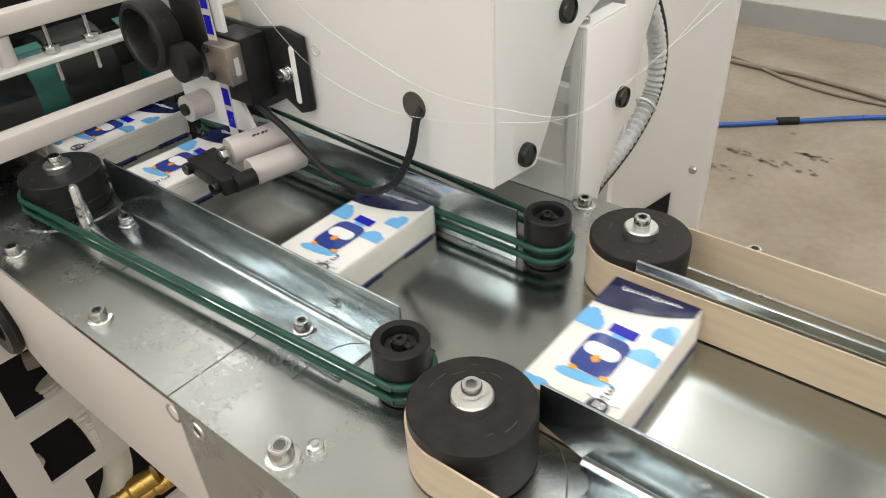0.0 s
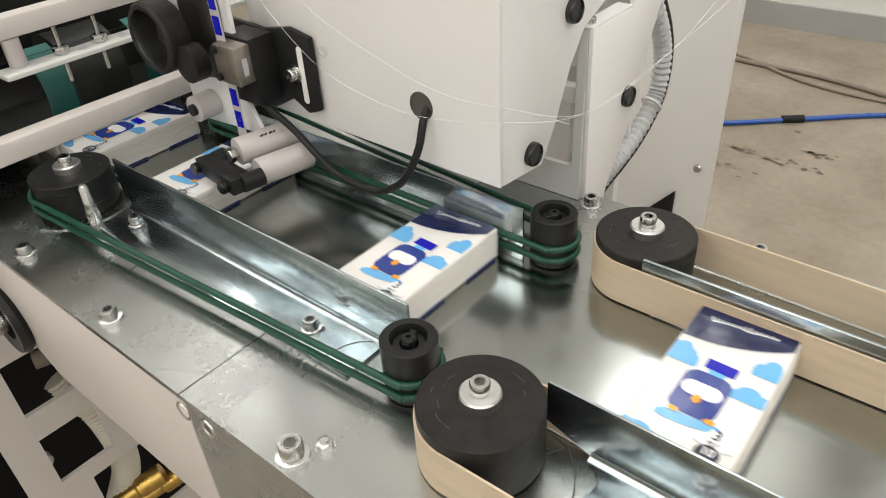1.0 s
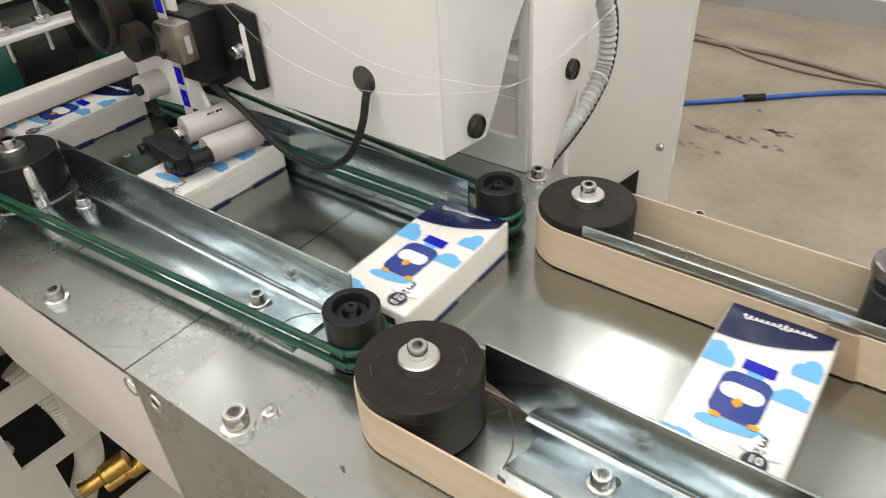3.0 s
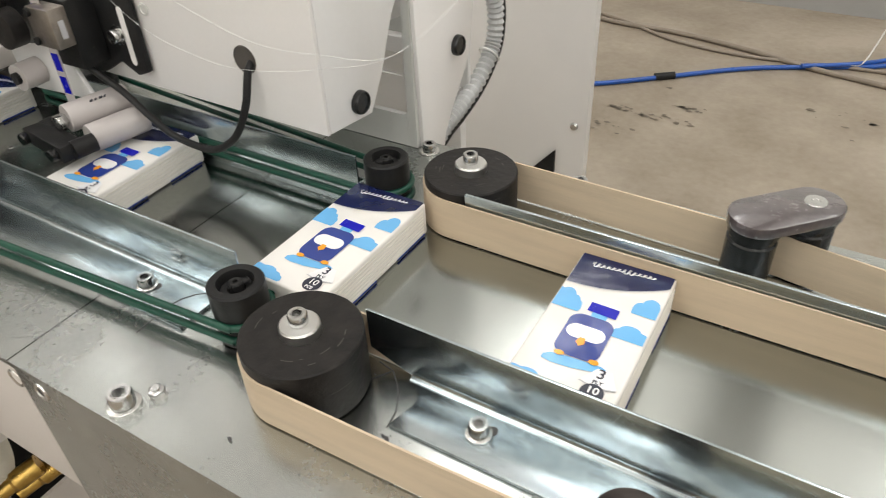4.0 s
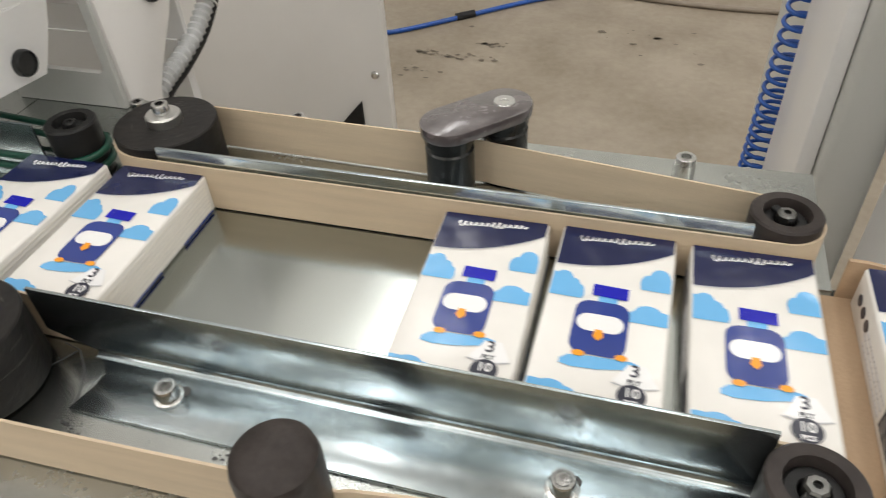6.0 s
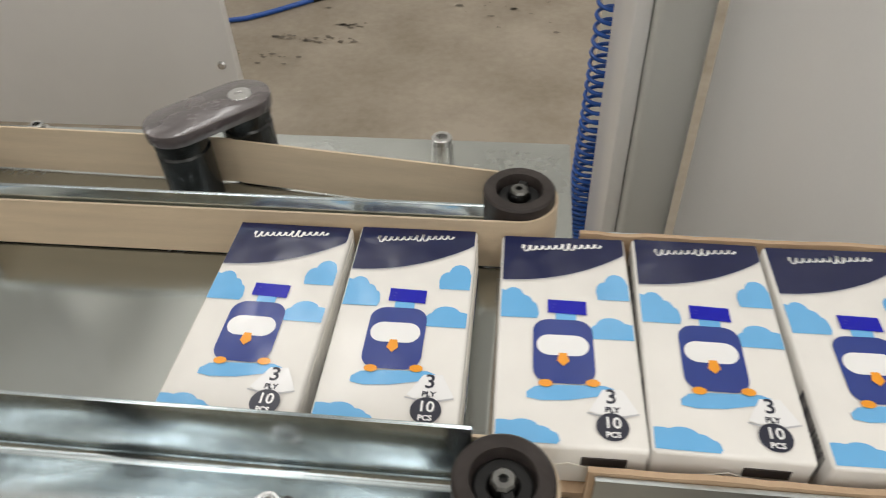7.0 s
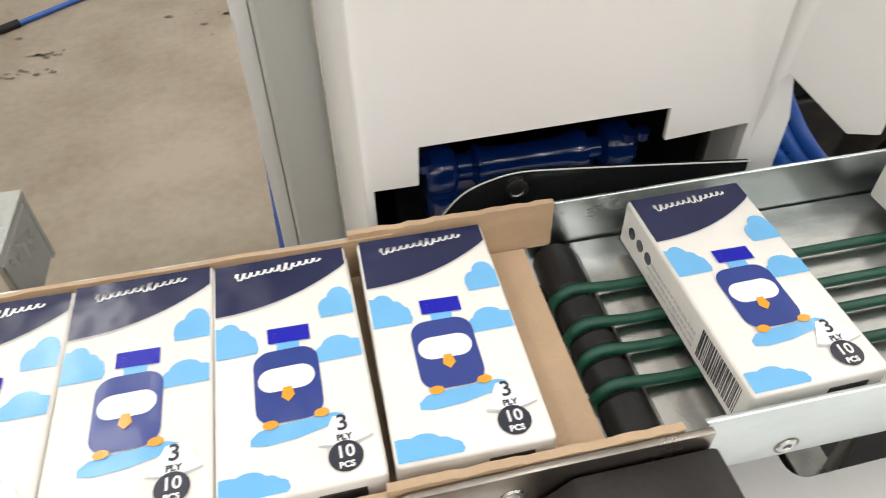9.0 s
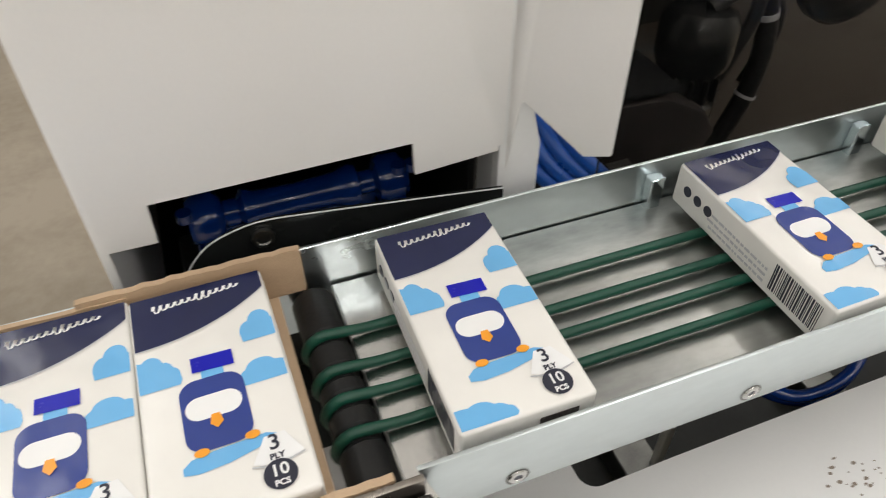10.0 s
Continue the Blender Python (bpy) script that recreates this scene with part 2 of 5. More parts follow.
def prism(bm, pts, h0, h1, axis="z", bevel=0.0):
    """A plate with the outline pts, from h0 to h1 along the axis."""
    def put(p, h):
        return {"z": (p[0], p[1], h), "y": (p[0], h, p[1]), "x": (h, p[0], p[1])}[axis]
    a = [bm.verts.new(put(p, h0)) for p in pts]
    b = [bm.verts.new(put(p, h1)) for p in pts]
    n = len(pts)
    fs = [bm.faces.new(a[::-1]), bm.faces.new(b)]
    for i in range(n):
        fs.append(bm.faces.new((a[i], a[(i + 1) % n], b[(i + 1) % n], b[i])))
    bmesh.ops.recalc_face_normals(bm, faces=fs)
    if bevel:
        bmesh.ops.bevel(bm, geom=list({e for f in fs for e in f.edges}), offset=bevel, segments=2, profile=0.5, affect="EDGES")
    return bm


def strip(bm, path, z0, z1, thick, cyclic=True):
    """A flat belt on edge: a closed loop of 2D points, with a thickness to its left."""
    n = len(path)
    P = [Vector((p[0], p[1], 0)) for p in path]
    rows = []
    for i, p in enumerate(P):
        d = (P[(i + 1) % n] - P[(i - 1) % n]).normalized()
        o = Vector((-d.y, d.x, 0)) * thick
        rows.append([bm.verts.new(q) for q in (p + Vector((0, 0, z0)), p + Vector((0, 0, z1)), p + o + Vector((0, 0, z1)), p + o + Vector((0, 0, z0)))])
    for i in range(n if cyclic else n - 1):
        a, b = rows[i], rows[(i + 1) % n]
        for k in range(4):
            bm.faces.new((a[k], a[(k + 1) % 4], b[(k + 1) % 4], b[k]))
    bmesh.ops.recalc_face_normals(bm, faces=bm.faces)
    return bm


def mesh_of(name, bm, material, smooth=0.6):
    me = bpy.data.meshes.new(name)
    bm.normal_update()
    if smooth:
        for f in bm.faces:
            f.smooth = True
        for e in bm.edges:
            if len(e.link_faces) == 2:
                e.smooth = e.calc_face_angle(0) < smooth
    bm.to_mesh(me)
    bm.free()
    for mm in (material if isinstance(material, (list, tuple)) else [material]):
        me.materials.append(mm)
    return me


def part(name, bm, material, parent, label="", at=None, smooth=0.6):
    ob = new(name, bm if isinstance(bm, bpy.types.Mesh) else mesh_of(name, bm, material, smooth))
    ob.parent = parent
    if at is not None:
        ob.matrix_local = at
    return tagged(ob, label)


def thing(name, label, category, group="", at=None, kind=""):
    ob = new(name)
    ob.empty_display_size = 0.01
    if at is not None:
        ob.matrix_world = at
    return tagged(ob, label, category, group, kind)


def solid(name, bm, material, label, category="", group="", kind="", at=None, smooth=0.6):
    ob = new(name, mesh_of(name, bm, material, smooth))
    if at is not None:
        ob.matrix_world = at
    return tagged(ob, label, category, group, kind)


def arc(cx, cy, r, a0, a1, n=14):
    return [(cx + r * math.cos(radians(a0 + (a1 - a0) * i / n)), cy + r * math.sin(radians(a0 + (a1 - a0) * i / n))) for i in range(n + 1)]


# ---- room ----
FZ = -0.9
solid("floor", cbox(-6, 7, -6, 3.6, FZ - 0.2, FZ), CONC, "worn beige concrete workshop floor with faint stains", "floor", kind="structure")
solid("wall_north", cbox(-6, 7, 3.33, 3.53, FZ, 3.2), WALLM, "plain white painted workshop wall", "wall", kind="structure")
solid("baseboard", cbox(-6, 7, 3.312, 3.33, FZ, FZ + 0.11), BASEM, "grey skirting strip along the white wall", "baseboard", kind="structure")
solid("wall_south", cbox(-6, 7, -6.2, -6, FZ, 3.2), WALLM, "plain white painted workshop wall", "wall", kind="structure")
solid("wall_west", cbox(-6.2, -6, -6, 3.53, FZ, 3.2), WALLM, "plain white painted workshop wall", "wall", kind="structure")
solid("wall_east", cbox(7, 7.2, -6, 3.53, FZ, 3.2), WALLM, "plain white painted workshop wall", "wall", kind="structure")
solid("ceiling", cbox(-6.2, 7.2, -6.2, 3.53, 3.2, 3.4), CEILM, "pale grey sheet ceiling of the workshop", "ceiling", kind="structure")
for lx, ly in LAMPS:
    cl = thing("ceiling_light", "wide white ceiling light with a glowing diffuser", "lamp", "ceiling lights", pose(lx, ly, CEIL))
    part("frame", cbox(-0.89, 0.89, -1.0, 1.0, -0.02, 0.06, 0.01), WHITE, cl)
    part("hanger", cbox(-0.01, 0.01, -0.6, -0.58, 0.06, 0.2), STEEL, cl)
    part("hanger", cbox(-0.01, 0.01, 0.58, 0.6, 0.06, 0.2), STEEL, cl)
    part("diffuser", cbox(-0.86, 0.86, -0.96, 0.96, -0.035, -0.02, 0.005), LAMPM, cl)


def stain(x, y, s, seed):
    rng = random.Random(seed)
    bm = bmesh.new()
    for k in range(16):
        cx, cy = x + rng.gauss(0, s), y + rng.gauss(0, s * 0.4)
        r = abs(rng.gauss(0.006, 0.006)) + 0.002
        pts = [(cx + r * rng.uniform(0.5, 1.4) * math.cos(a * 0.7), cy + 0.6 * r * rng.uniform(0.5, 1.4) * math.sin(a * 0.7)) for a in range(9)]
        bm.faces.new([bm.verts.new((px, py, FZ + 0.002)) for px, py in pts])
    return bm


floor_stain = solid("floor_stain", stain(-0.52, 1.89, 0.07, 3), STAIN, "dark oily spots on the concrete floor", "stain", kind="structure")
solid("floor_stain", stain(-0.466, 2.026, 0.035, 9), STAIN, "dark oily smear on the concrete floor", "stain", kind="structure")
solid("floor_stain", stain(-0.271, 2.125, 0.03, 11), STAIN, "dark oily smear on the concrete floor", "stain", kind="structure")
solid("floor_stain", stain(-0.30, 2.02, 0.05, 5), STAIN, "dark oily spots on the concrete floor", "stain", kind="structure")
solid("floor_stain", stain(0.15, 2.25, 0.2, 7), STAIN, "faint dark specks on the concrete floor", "stain", kind="structure")

# floor cables
def cable(label, pts, r, material):
    solid("floor_cable", tube(bmesh.new(), [(x, y, FZ + r + dz) for x, y, dz in pts], r, 8, 8), material, label, "cable")


cable("blue air hose lying across the concrete floor", [(-1.3, 1.95, 0), (-0.75, 2.12, 0), (-0.63, 2.17, 0), (-0.43, 2.33, 0), (-0.155, 2.55, 0), (0.2, 2.73, 0), (0.45, 2.87, 0), (0.8, 2.75, 0), (1.3, 2.3, 0)], 0.009, BLUEC)
cable("second blue air hose on the concrete floor", [(0.0, 2.62, 0.01), (0.21, 2.745, 0.012), (0.5, 3.05, 0), (0.9, 3.2, 0), (1.6, 3.25, 0)], 0.009, BLUEC)
cable("grey power cable lying on the concrete floor", [(-1.6, 3.1, 0), (-0.9, 2.82, 0), (-0.5, 2.78, 0), (-0.19, 2.71, 0), (0.1, 2.62, 0), (0.6, 2.55, 0), (1.2, 2.6, 0)], 0.010, GREYC)
cable("thin grey cable beside the power cable", [(-1.6, 3.0, 0), (-0.9, 2.88, 0), (-0.5, 2.70, 0), (-0.19, 2.66, 0), (0.1, 2.70, 0), (0.7, 2.75, 0)], 0.007, GREYC)
solid("cable_tape", tube(bmesh.new(), [(-0.46, 2.31, FZ + 0.011), (-0.40, 2.355, FZ + 0.011)], 0.0145, 8, 3), BLACKC, "black tape wound round the blue hose", "tape")
solid("cable_tie", tube(bmesh.new(), [(0.16, 2.70, FZ + 0.02), (0.2, 2.73, FZ + 0.03), (0.24, 2.78, FZ + 0.16)], 0.003, 6, 5), LINE, "clear cable tie round the crossing hoses", "cable tie")


# ---- fasteners ----
def hex_pts(r, a0=0.0):
    return [(r * math.cos(radians(60 * i + a0)), r * math.sin(radians(60 * i + a0))) for i in range(6)]


def screw_head(bm, r, h, z=0.0, sock=0.56):
    """A socket head with its hexagon recess."""
    lathe(bm, [(r * 0.9, z), (r, z + h * 0.08), (r, z + h * 0.86), (r * 0.9, z + h), (r * sock * 1.15, z + h)], 24)
    top = [bm.verts.new((x, y, z + h)) for x, y in hex_pts(r * sock)]
    low = [bm.verts.new((x, y, z + h * 0.10)) for x, y in hex_pts(r * sock)]
    for i in range(6):
        bm.faces.new((top[i], low[i], low[(i + 1) % 6], top[(i + 1) % 6]))
    bm.faces.new(low)
    ring = [bm.verts.new((r * sock * 1.15 * math.cos(radians(60 * i)), r * sock * 1.15 * math.sin(radians(60 * i)), z + h)) for i in range(6)]
    for i in range(6):
        bm.faces.new((ring[i], ring[(i + 1) % 6], top[(i + 1) % 6], top[i]))
    return bm


def socket_bolt(x, y, z, r=0.0052, h=0.0062, wr=0.0078, label="zinc socket-head bolt with a washer on the steel deck"):
    b = thing("socket_bolt", label, "bolt", "deck bolts", pose(x, y, z, 0, 0, (x * 7919) % 60))
    part("washer", lathe(bmesh.new(), [(0, 0.0), (wr, 0.0), (wr, 0.0014), (wr * 0.95, 0.0016), (0, 0.0016)], 24), STEEL, b)
    part("head", screw_head(bmesh.new(), r, h, 0.0016), CHROME, b)
    return b


# ---- deck ----
DN, DF = -0.1525, 0.157
deckA = thing("feed_deck", "flat galvanised steel deck plate of the feeding end", "deck")
part("plate", cbox(-1.9, -0.1554, DN, DF, -0.004, 0.0), GALV, deckA)
bm = prism(bmesh.new(), [(-0.155, -0.0042), (-0.155, -0.117), (-0.372, -0.1165), (-0.405, -0.099), (-0.9, -0.099), (-0.9, -0.0042)], DN + 0.001, DN + 0.0045, "y", 0.0006)
part("side_panel", bm, WARMW, deckA, "off-white painted side panel cut away at an angle")
part("side_hole", lathe(bmesh.new(), [(0.0, -0.0004), (0.0042, -0.0004), (0.0062, 0.0006), (0.0066, 0.0)], 24, pose(-0.1585, DN + 0.0008, -0.0165, 90, 0, 0)), STEEL, deckA)
deckB = thing("conveyor_deck", "galvanised steel deck plate under the side belts", "deck")
bm = prism(bmesh.new(), [(-0.1545, DN), (0.369, DN), (0.369, -0.060), (0.335, -0.060), (0.335, 0.060), (0.369, 0.060), (0.369, DF), (-0.1545, DF)], -0.004, 0.0, "z")
part("plate", bm, GALV, deckB)
# Unseen black strip, added to keep light from below out of the seam.
part("seam_shade_strip", cbox(-0.166, -0.144, DN + 0.006, DF - 0.006, -0.0062, -0.0042), BLACKP, deckB)
part("near_skirt", cbox(-0.1515, 0.369, DN + 0.0004, DN + 0.004, -0.16, -0.0042), GALV, deckB, "folded steel skirt of the deck")
part("far_skirt", cbox(-0.1515, 0.369, DF - 0.004, DF - 0.0004, -0.045, -0.0042), GALV, deckB)
part("end_skirt", cbox(0.3655, 0.3692, 0.105, DF - 0.0045, -0.042, -0.0042, 0.0006, 1), GALV, deckB)
part("end_skirt", cbox(0.3655, 0.3692, DN + 0.0045, -0.105, -0.042, -0.0042, 0.0006, 1), GALV, deckB)
part("side_hole", lathe(bmesh.new(), [(0.0034, 0.0002), (0.0042, 0.0010), (0.0062, 0.0008), (0.0066, 0.0)], 24, pose(-0.1335, DN + 0.0003, -0.0135, 90, 0, 0)), STEEL, deckB, "bright rim of a countersunk screw")
part("side_socket", lathe(bmesh.new(), [(0, 0.0002), (0.0034, 0.0002), (0.0034, 0.0)], 20, pose(-0.1335, DN + 0.0003, -0.0135, 90, 0, 0)), BLACKP, deckB)
# Lane sheets hold the machine's shade and dark reflections in their colour.
part("shaded_lane", cbox(-0.1543, 0.334, -0.0545, 0.0530, 0.0, 0.0001), LANE_TONE, deckB, "smooth slide lane darkened for shade and dark reflections")
part("shaded_lane", cbox(-0.50, -0.1556, -0.0545, 0.0560, 0.0, 0.0001), LANE_TONE, deckA, "smooth slide lane darkened for shade and dark reflections")
for yy in (0.021, -0.019):
    sc = thing("deck_screw", "small steel pan screw flush in the deck end", "screw", "deck screws", pose(0.319, yy, 0))
    part("head", screw_head(bmesh.new(), 0.0031, 0.0010, 0.0, 0.45), CHROME, sc)
for sx, sy in ((-0.362, 0.012), (-0.375, -0.005)):
    sc = thing("deck_screw", "small steel pan screw flush in the feed deck", "screw", "deck screws", pose(sx, sy, 0))
    part("head", screw_head(bmesh.new(), 0.0031, 0.0010, 0.0, 0.45), CHROME, sc)
deckC = thing("pack_channel", "steel channel lined with brown cardboard guiding the packs", "conveyor channel")
part("channel_floor", cbox(0.3375, 0.604, -0.0565, 0.0565, -0.004, 0.0), CARD, deckC, "brown cardboard floor")
part("far_wall", cbox(0.3725, 0.618, 0.0592, 0.0610, -0.03, 0.0200), RAIL, deckC)
part("near_wall", cbox(0.3725, 0.520, -0.0610, -0.0592, -0.03, 0.0170), RAIL, deckC)


def card_edge(y0, y1, x0, x1, top, seed):
    rng = random.Random(seed)
    n = 24
    bm = bmesh.new()
    pts = [(x0 + (x1 - x0) * i / n, top + rng.uniform(-0.0006, 0.0006)) for i in range(n + 1)]
    return prism(bm, [(x0, -0.001)] + [(x, z) for x, z in pts] + [(x1, -0.001)], y0, y1, "y")


part("cardboard_liner", card_edge(0.0566, 0.0588, 0.370, 0.545, 0.0218, 2), CARD, deckC, "torn brown cardboard strip")
part("cardboard_liner", card_edge(0.0573, 0.0603, 0.526, 0.617, 0.0245, 3), CARD, deckC, "torn brown cardboard strip")
part("cardboard_liner", card_edge(-0.0588, -0.0566, 0.370, 0.524, 0.0190, 4), CARD, deckC, "torn brown cardboard strip")
part("cardboard_liner", card_edge(-0.0596, -0.0566, 0.524, 0.622, 0.0240, 5), CARD, deckC, "torn brown cardboard strip")

# bolts on the decks
for bx, by in ((-0.247, -0.140), (-0.366, -0.138), (-0.068, 0.143)):
    socket_bolt(bx, by, 0.0)
socket_bolt(-0.0722, -0.1422, 0.0, 0.0064, 0.0080, 0.0088, "large zinc socket-head bolt with a washer on the deck")
socket_bolt(0.17, -0.140, 0.0, 0.0064, 0.0080, 0.0090, "large zinc socket-head bolt with a washer on the deck")
b7 = thing("spacer_bolt", "tall zinc socket bolt with a spacer sleeve", "bolt", at=pose(0.298, 0.141, 0))
part("sleeve", lathe(bmesh.new(), [(0, 0), (0.0062, 0), (0.0062, 0.0095), (0.0055, 0.0095), (0, 0.0095)], 24), STEEL, b7)
part("head", screw_head(bmesh.new(), 0.0056, 0.004, 0.0095), CHROME, b7)
fb = thing("spacer_bolt", "small bolt at the far edge of the deck", "bolt", at=pose(0.052, 0.149, 0))
part("sleeve", lathe(bmesh.new(), [(0, 0), (0.006, 0), (0.006, 0.003), (0, 0.003)], 20), STEEL, fb)
part("head", screw_head(bmesh.new(), 0.0045, 0.004, 0.003), CHROME, fb)
hx = thing("hex_bolt", "small zinc hexagon bolt on the deck", "bolt", at=pose(-0.0625, -0.129, 0, 0, 0, 12))
part("washer", lathe(bmesh.new(), [(0, 0), (0.0052, 0), (0.0052, 0.0008), (0, 0.0008)], 20), STEEL, hx)
part("head", prism(bmesh.new(), hex_pts(0.0046), 0.0008, 0.004, "z", 0.0004), CHROME, hx)
part("stud", lathe(bmesh.new(), [(0.0021, 0.004), (0.0021, 0.0055), (0, 0.0055)], 12), CHROME, hx)
pin = thing("taper_pin", "upright steel pin with a tapered tip on the deck", "pin", at=pose(-0.357, -0.0875, 0))
part("shaft", lathe(bmesh.new(), [(0, 0), (0.0050, 0), (0.0050, 0.012), (0.0046, 0.0135), (0.0034, 0.033), (0.0022, 0.0350), (0, 0.0350)], 24), STEEL, pin)


# ---- guide rails ----
def rail(label, x0, x1, y, side, top, fx0, fx1, fw, thick=0.0016, slots=()):
    """An angle of sheet steel: an upright at y and a foot that reaches fw to the side."""
    r = thing("guide_rail", label, "guide rail", "guide rails")
    bm = bmesh.new()
    rad, n = 0.0035, 6
    o = side * thick
    prism(bm, [(x0, top), (x1, top), (x1, 0.0002), (max(fx0, x0), 0.0002), (x0, 0.012)] if fx0 > x0 + 0.002 else [(x0, top), (x1, top), (x1, 0.0002), (x0, 0.0002)], y, y + o, "y", 0.0003)
    part("upright", bm, GUIDE, r)
    bm = bmesh.new()
    inner, outer = (y + o, y + side * fw)
    pts = [(fx0 - 0.006, inner), (fx0 + 0.004, inner + side * 0.010), (fx0 + 0.004, inner + side * 0.016), (fx0, outer), (fx1, outer), (fx1, inner)]
    prism(bm, pts if side < 0 else pts[::-1], 0.0003, 0.0022, "z", 0.0003)
    part("foot", bm, GUIDE, r)
    bm = bmesh.new()
    rows = []
    for xx in (fx0 - 0.006, fx1):
        rows.append([bm.verts.new((xx, y + o + side * rad * (1 - math.cos(radians(90 * i / n))), 0.0022 + rad * (1 - math.sin(radians(90 * i / n))))) for i in range(n + 1)])
    for i in range(n):
        bm.faces.new((rows[0][i], rows[1][i], rows[1][i + 1], rows[0][i + 1]))
    part("fold", bm, GUIDE, r, "bright rounded fold")
    for sx, sy in slots:
        part("slot", prism(bmesh.new(), arc(sx + 0.004, sy + 0.003, 0.0028, -90, 90, 8) + arc(sx - 0.002, sy, 0.0028, 90, 270, 8), 0.0021, 0.0024, "z"), SCRATCH, r, "dark slotted hole")
    return r


rail("bent zinc-plated guide rail beside the green belts, bolted down", -0.364, -0.067, -0.056, -1, 0.041, -0.350, -0.088, 0.034, slots=((-0.132, -0.074), (-0.328, -0.071)))
rail("bent zinc-plated guide rail along the pack lane", 0.021, 0.331, -0.0565, -1, 0.0375, 0.052, 0.331, 0.0325, slots=((0.093, -0.072), (0.262, -0.074)))
rail("zinc-plated guide rail behind the green belts", -0.366, -0.070, 0.0570, 1, 0.040, -0.350, -0.088, 0.030)
rail("zinc-plated guide rail behind the beige belt", 0.0125, 0.327, 0.0562, 1, 0.0355, 0.052, 0.327, 0.0325, 0.0022)
for bx, by in ((-0.133, -0.0735), (-0.329, -0.0705), (0.0925, -0.0735), (0.262, -0.0755)):
    socket_bolt(bx, by, 0.0024, 0.0050, 0.006, 0.0066, "zinc socket-head bolt holding the guide rail")

# scribed marks on the deck
def scribed(pts, w, z=0.0004, material=None, label="thin dark scribed line on the steel deck"):
    q = [(x - w, y) for x, y in pts] + [(x + w, y + w) for x, y in pts[::-1]]
    solid("scribed_mark", prism(bmesh.new(), q, 0.0001, z), material or SCRATCH, label, "mark", kind="structure")


scribed([(-0.1092, -0.1035), (-0.1096, -0.0911)], 0.00022)
scribed([(-0.2840, -0.105), (-0.2848, -0.088)], 0.00022)
scribed([(0.0265, -0.0693), (0.0330, -0.0590)], 0.00025)
scribed([(-0.1090, -0.0860), (-0.1081, -0.0823), (-0.1059, -0.0725), (-0.1011, -0.0651), (-0.0930, -0.0590)], 0.00025, 0.0026)
scribed([(0.024, -0.0560), (0.0339, -0.0582), (0.0439, -0.0682), (0.0500, -0.0799), (0.0515, -0.0900)], 0.0003)
scribed([(-0.184, -0.1495), (-0.170, -0.1410), (-0.1570, -0.1325)], 0.00022, 0.0003, STEEL, "thin bright scratch on the steel deck")
rng = random.Random(8)
bm = bmesh.new()
for cx, cy, k in ((0.055, -0.096, 7), (0.061, -0.099, 5), (-0.009, -0.132, 2), (0.13, -0.0935, 5)):
    for i in range(k):
        px, py, r = cx + rng.gauss(0, 0.002), cy + rng.gauss(0, 0.0012), rng.uniform(0.0004, 0.0013)
        bm.faces.new([bm.verts.new((px + r * rng.uniform(0.6, 1.3) * math.cos(a), py + 0.6 * r * rng.uniform(0.6, 1.3) * math.sin(a), 0.0003)) for a in (0, 0.9, 1.8, 2.7, 3.6, 4.5, 5.4)])
solid("dirt_specks", bm, SCRATCH, "small dark grease specks on the steel deck", "dirt", kind="stuff")


# ---- pulleys ----
def big_pulley(x, y, r, h, spin_label, tyre=RUBBER, cap=0.0):
    p = thing("belt_pulley", spin_label, "pulley", "large belt pulleys", pose(x, y, 0))
    prof = [(0.004, 0.001), (r * 0.97, 0.001), (r, 0.003)]
    prof += [(r, h - 0.0008), (r - 0.0008, h), (0.004, h)]
    part("wheel", lathe(bmesh.new(), prof, 64), tyre, p, "matt black wheel with worn edges")
    rngp = random.Random(int(x * 1000) + int(y * 977))
    bmw = bmesh.new()
    for k in range(9):
        a, l, rr = rngp.uniform(0, 6.28), rngp.uniform(0.04, 0.35), r * rngp.uniform(0.62, 0.8)
        q = [(rr * math.cos(a + l * i / 5), rr * math.sin(a + l * i / 5)) for i in range(6)] + [((rr - 0.0005) * math.cos(a + l * i / 5), (rr - 0.0005) * math.sin(a + l * i / 5)) for i in range(5, -1, -1)]
        bmw.faces.new([bmw.verts.new((qx, qy, h + 0.00025)) for qx, qy in q])
    for k in range(10):
        a, l, zz = rngp.uniform(0, 6.28), rngp.uniform(0.15, 0.8), rngp.choice((0.014, 0.024, 0.034)) * h / 0.042 + rngp.uniform(-0.0008, 0.0008)
        lo = [bmw.verts.new(((r + 0.00015) * math.cos(a + l * i / 8), (r + 0.00015) * math.sin(a + l * i / 8), zz)) for i in range(9)]
        hi = [bmw.verts.new(((r + 0.00015) * math.cos(a + l * i / 8), (r + 0.00015) * math.sin(a + l * i / 8), zz + 0.0003)) for i in range(9)]
        for i in range(8):
            bmw.faces.new((lo[i], lo[i + 1], hi[i + 1], hi[i]))
    tagged(part("scuff_marks", bmw, DSTEEL if tyre is BLACKP else SCUFF, p, "worn scuffs on the wheel face"), kind="stuff")
    part("collar", lathe(bmesh.new(), [(0, h), (0.0102, h), (0.0102, h + 0.0048), (0.0094, h + 0.0058), (0.006, h + 0.0058), (0, h + 0.0058)], 36), TURNED, p, "bright turned collar")
    part("axle_bolt", screw_head(bmesh.new(), 0.0049, 0.0062, h + 0.0058), CHROME, p)
    return p


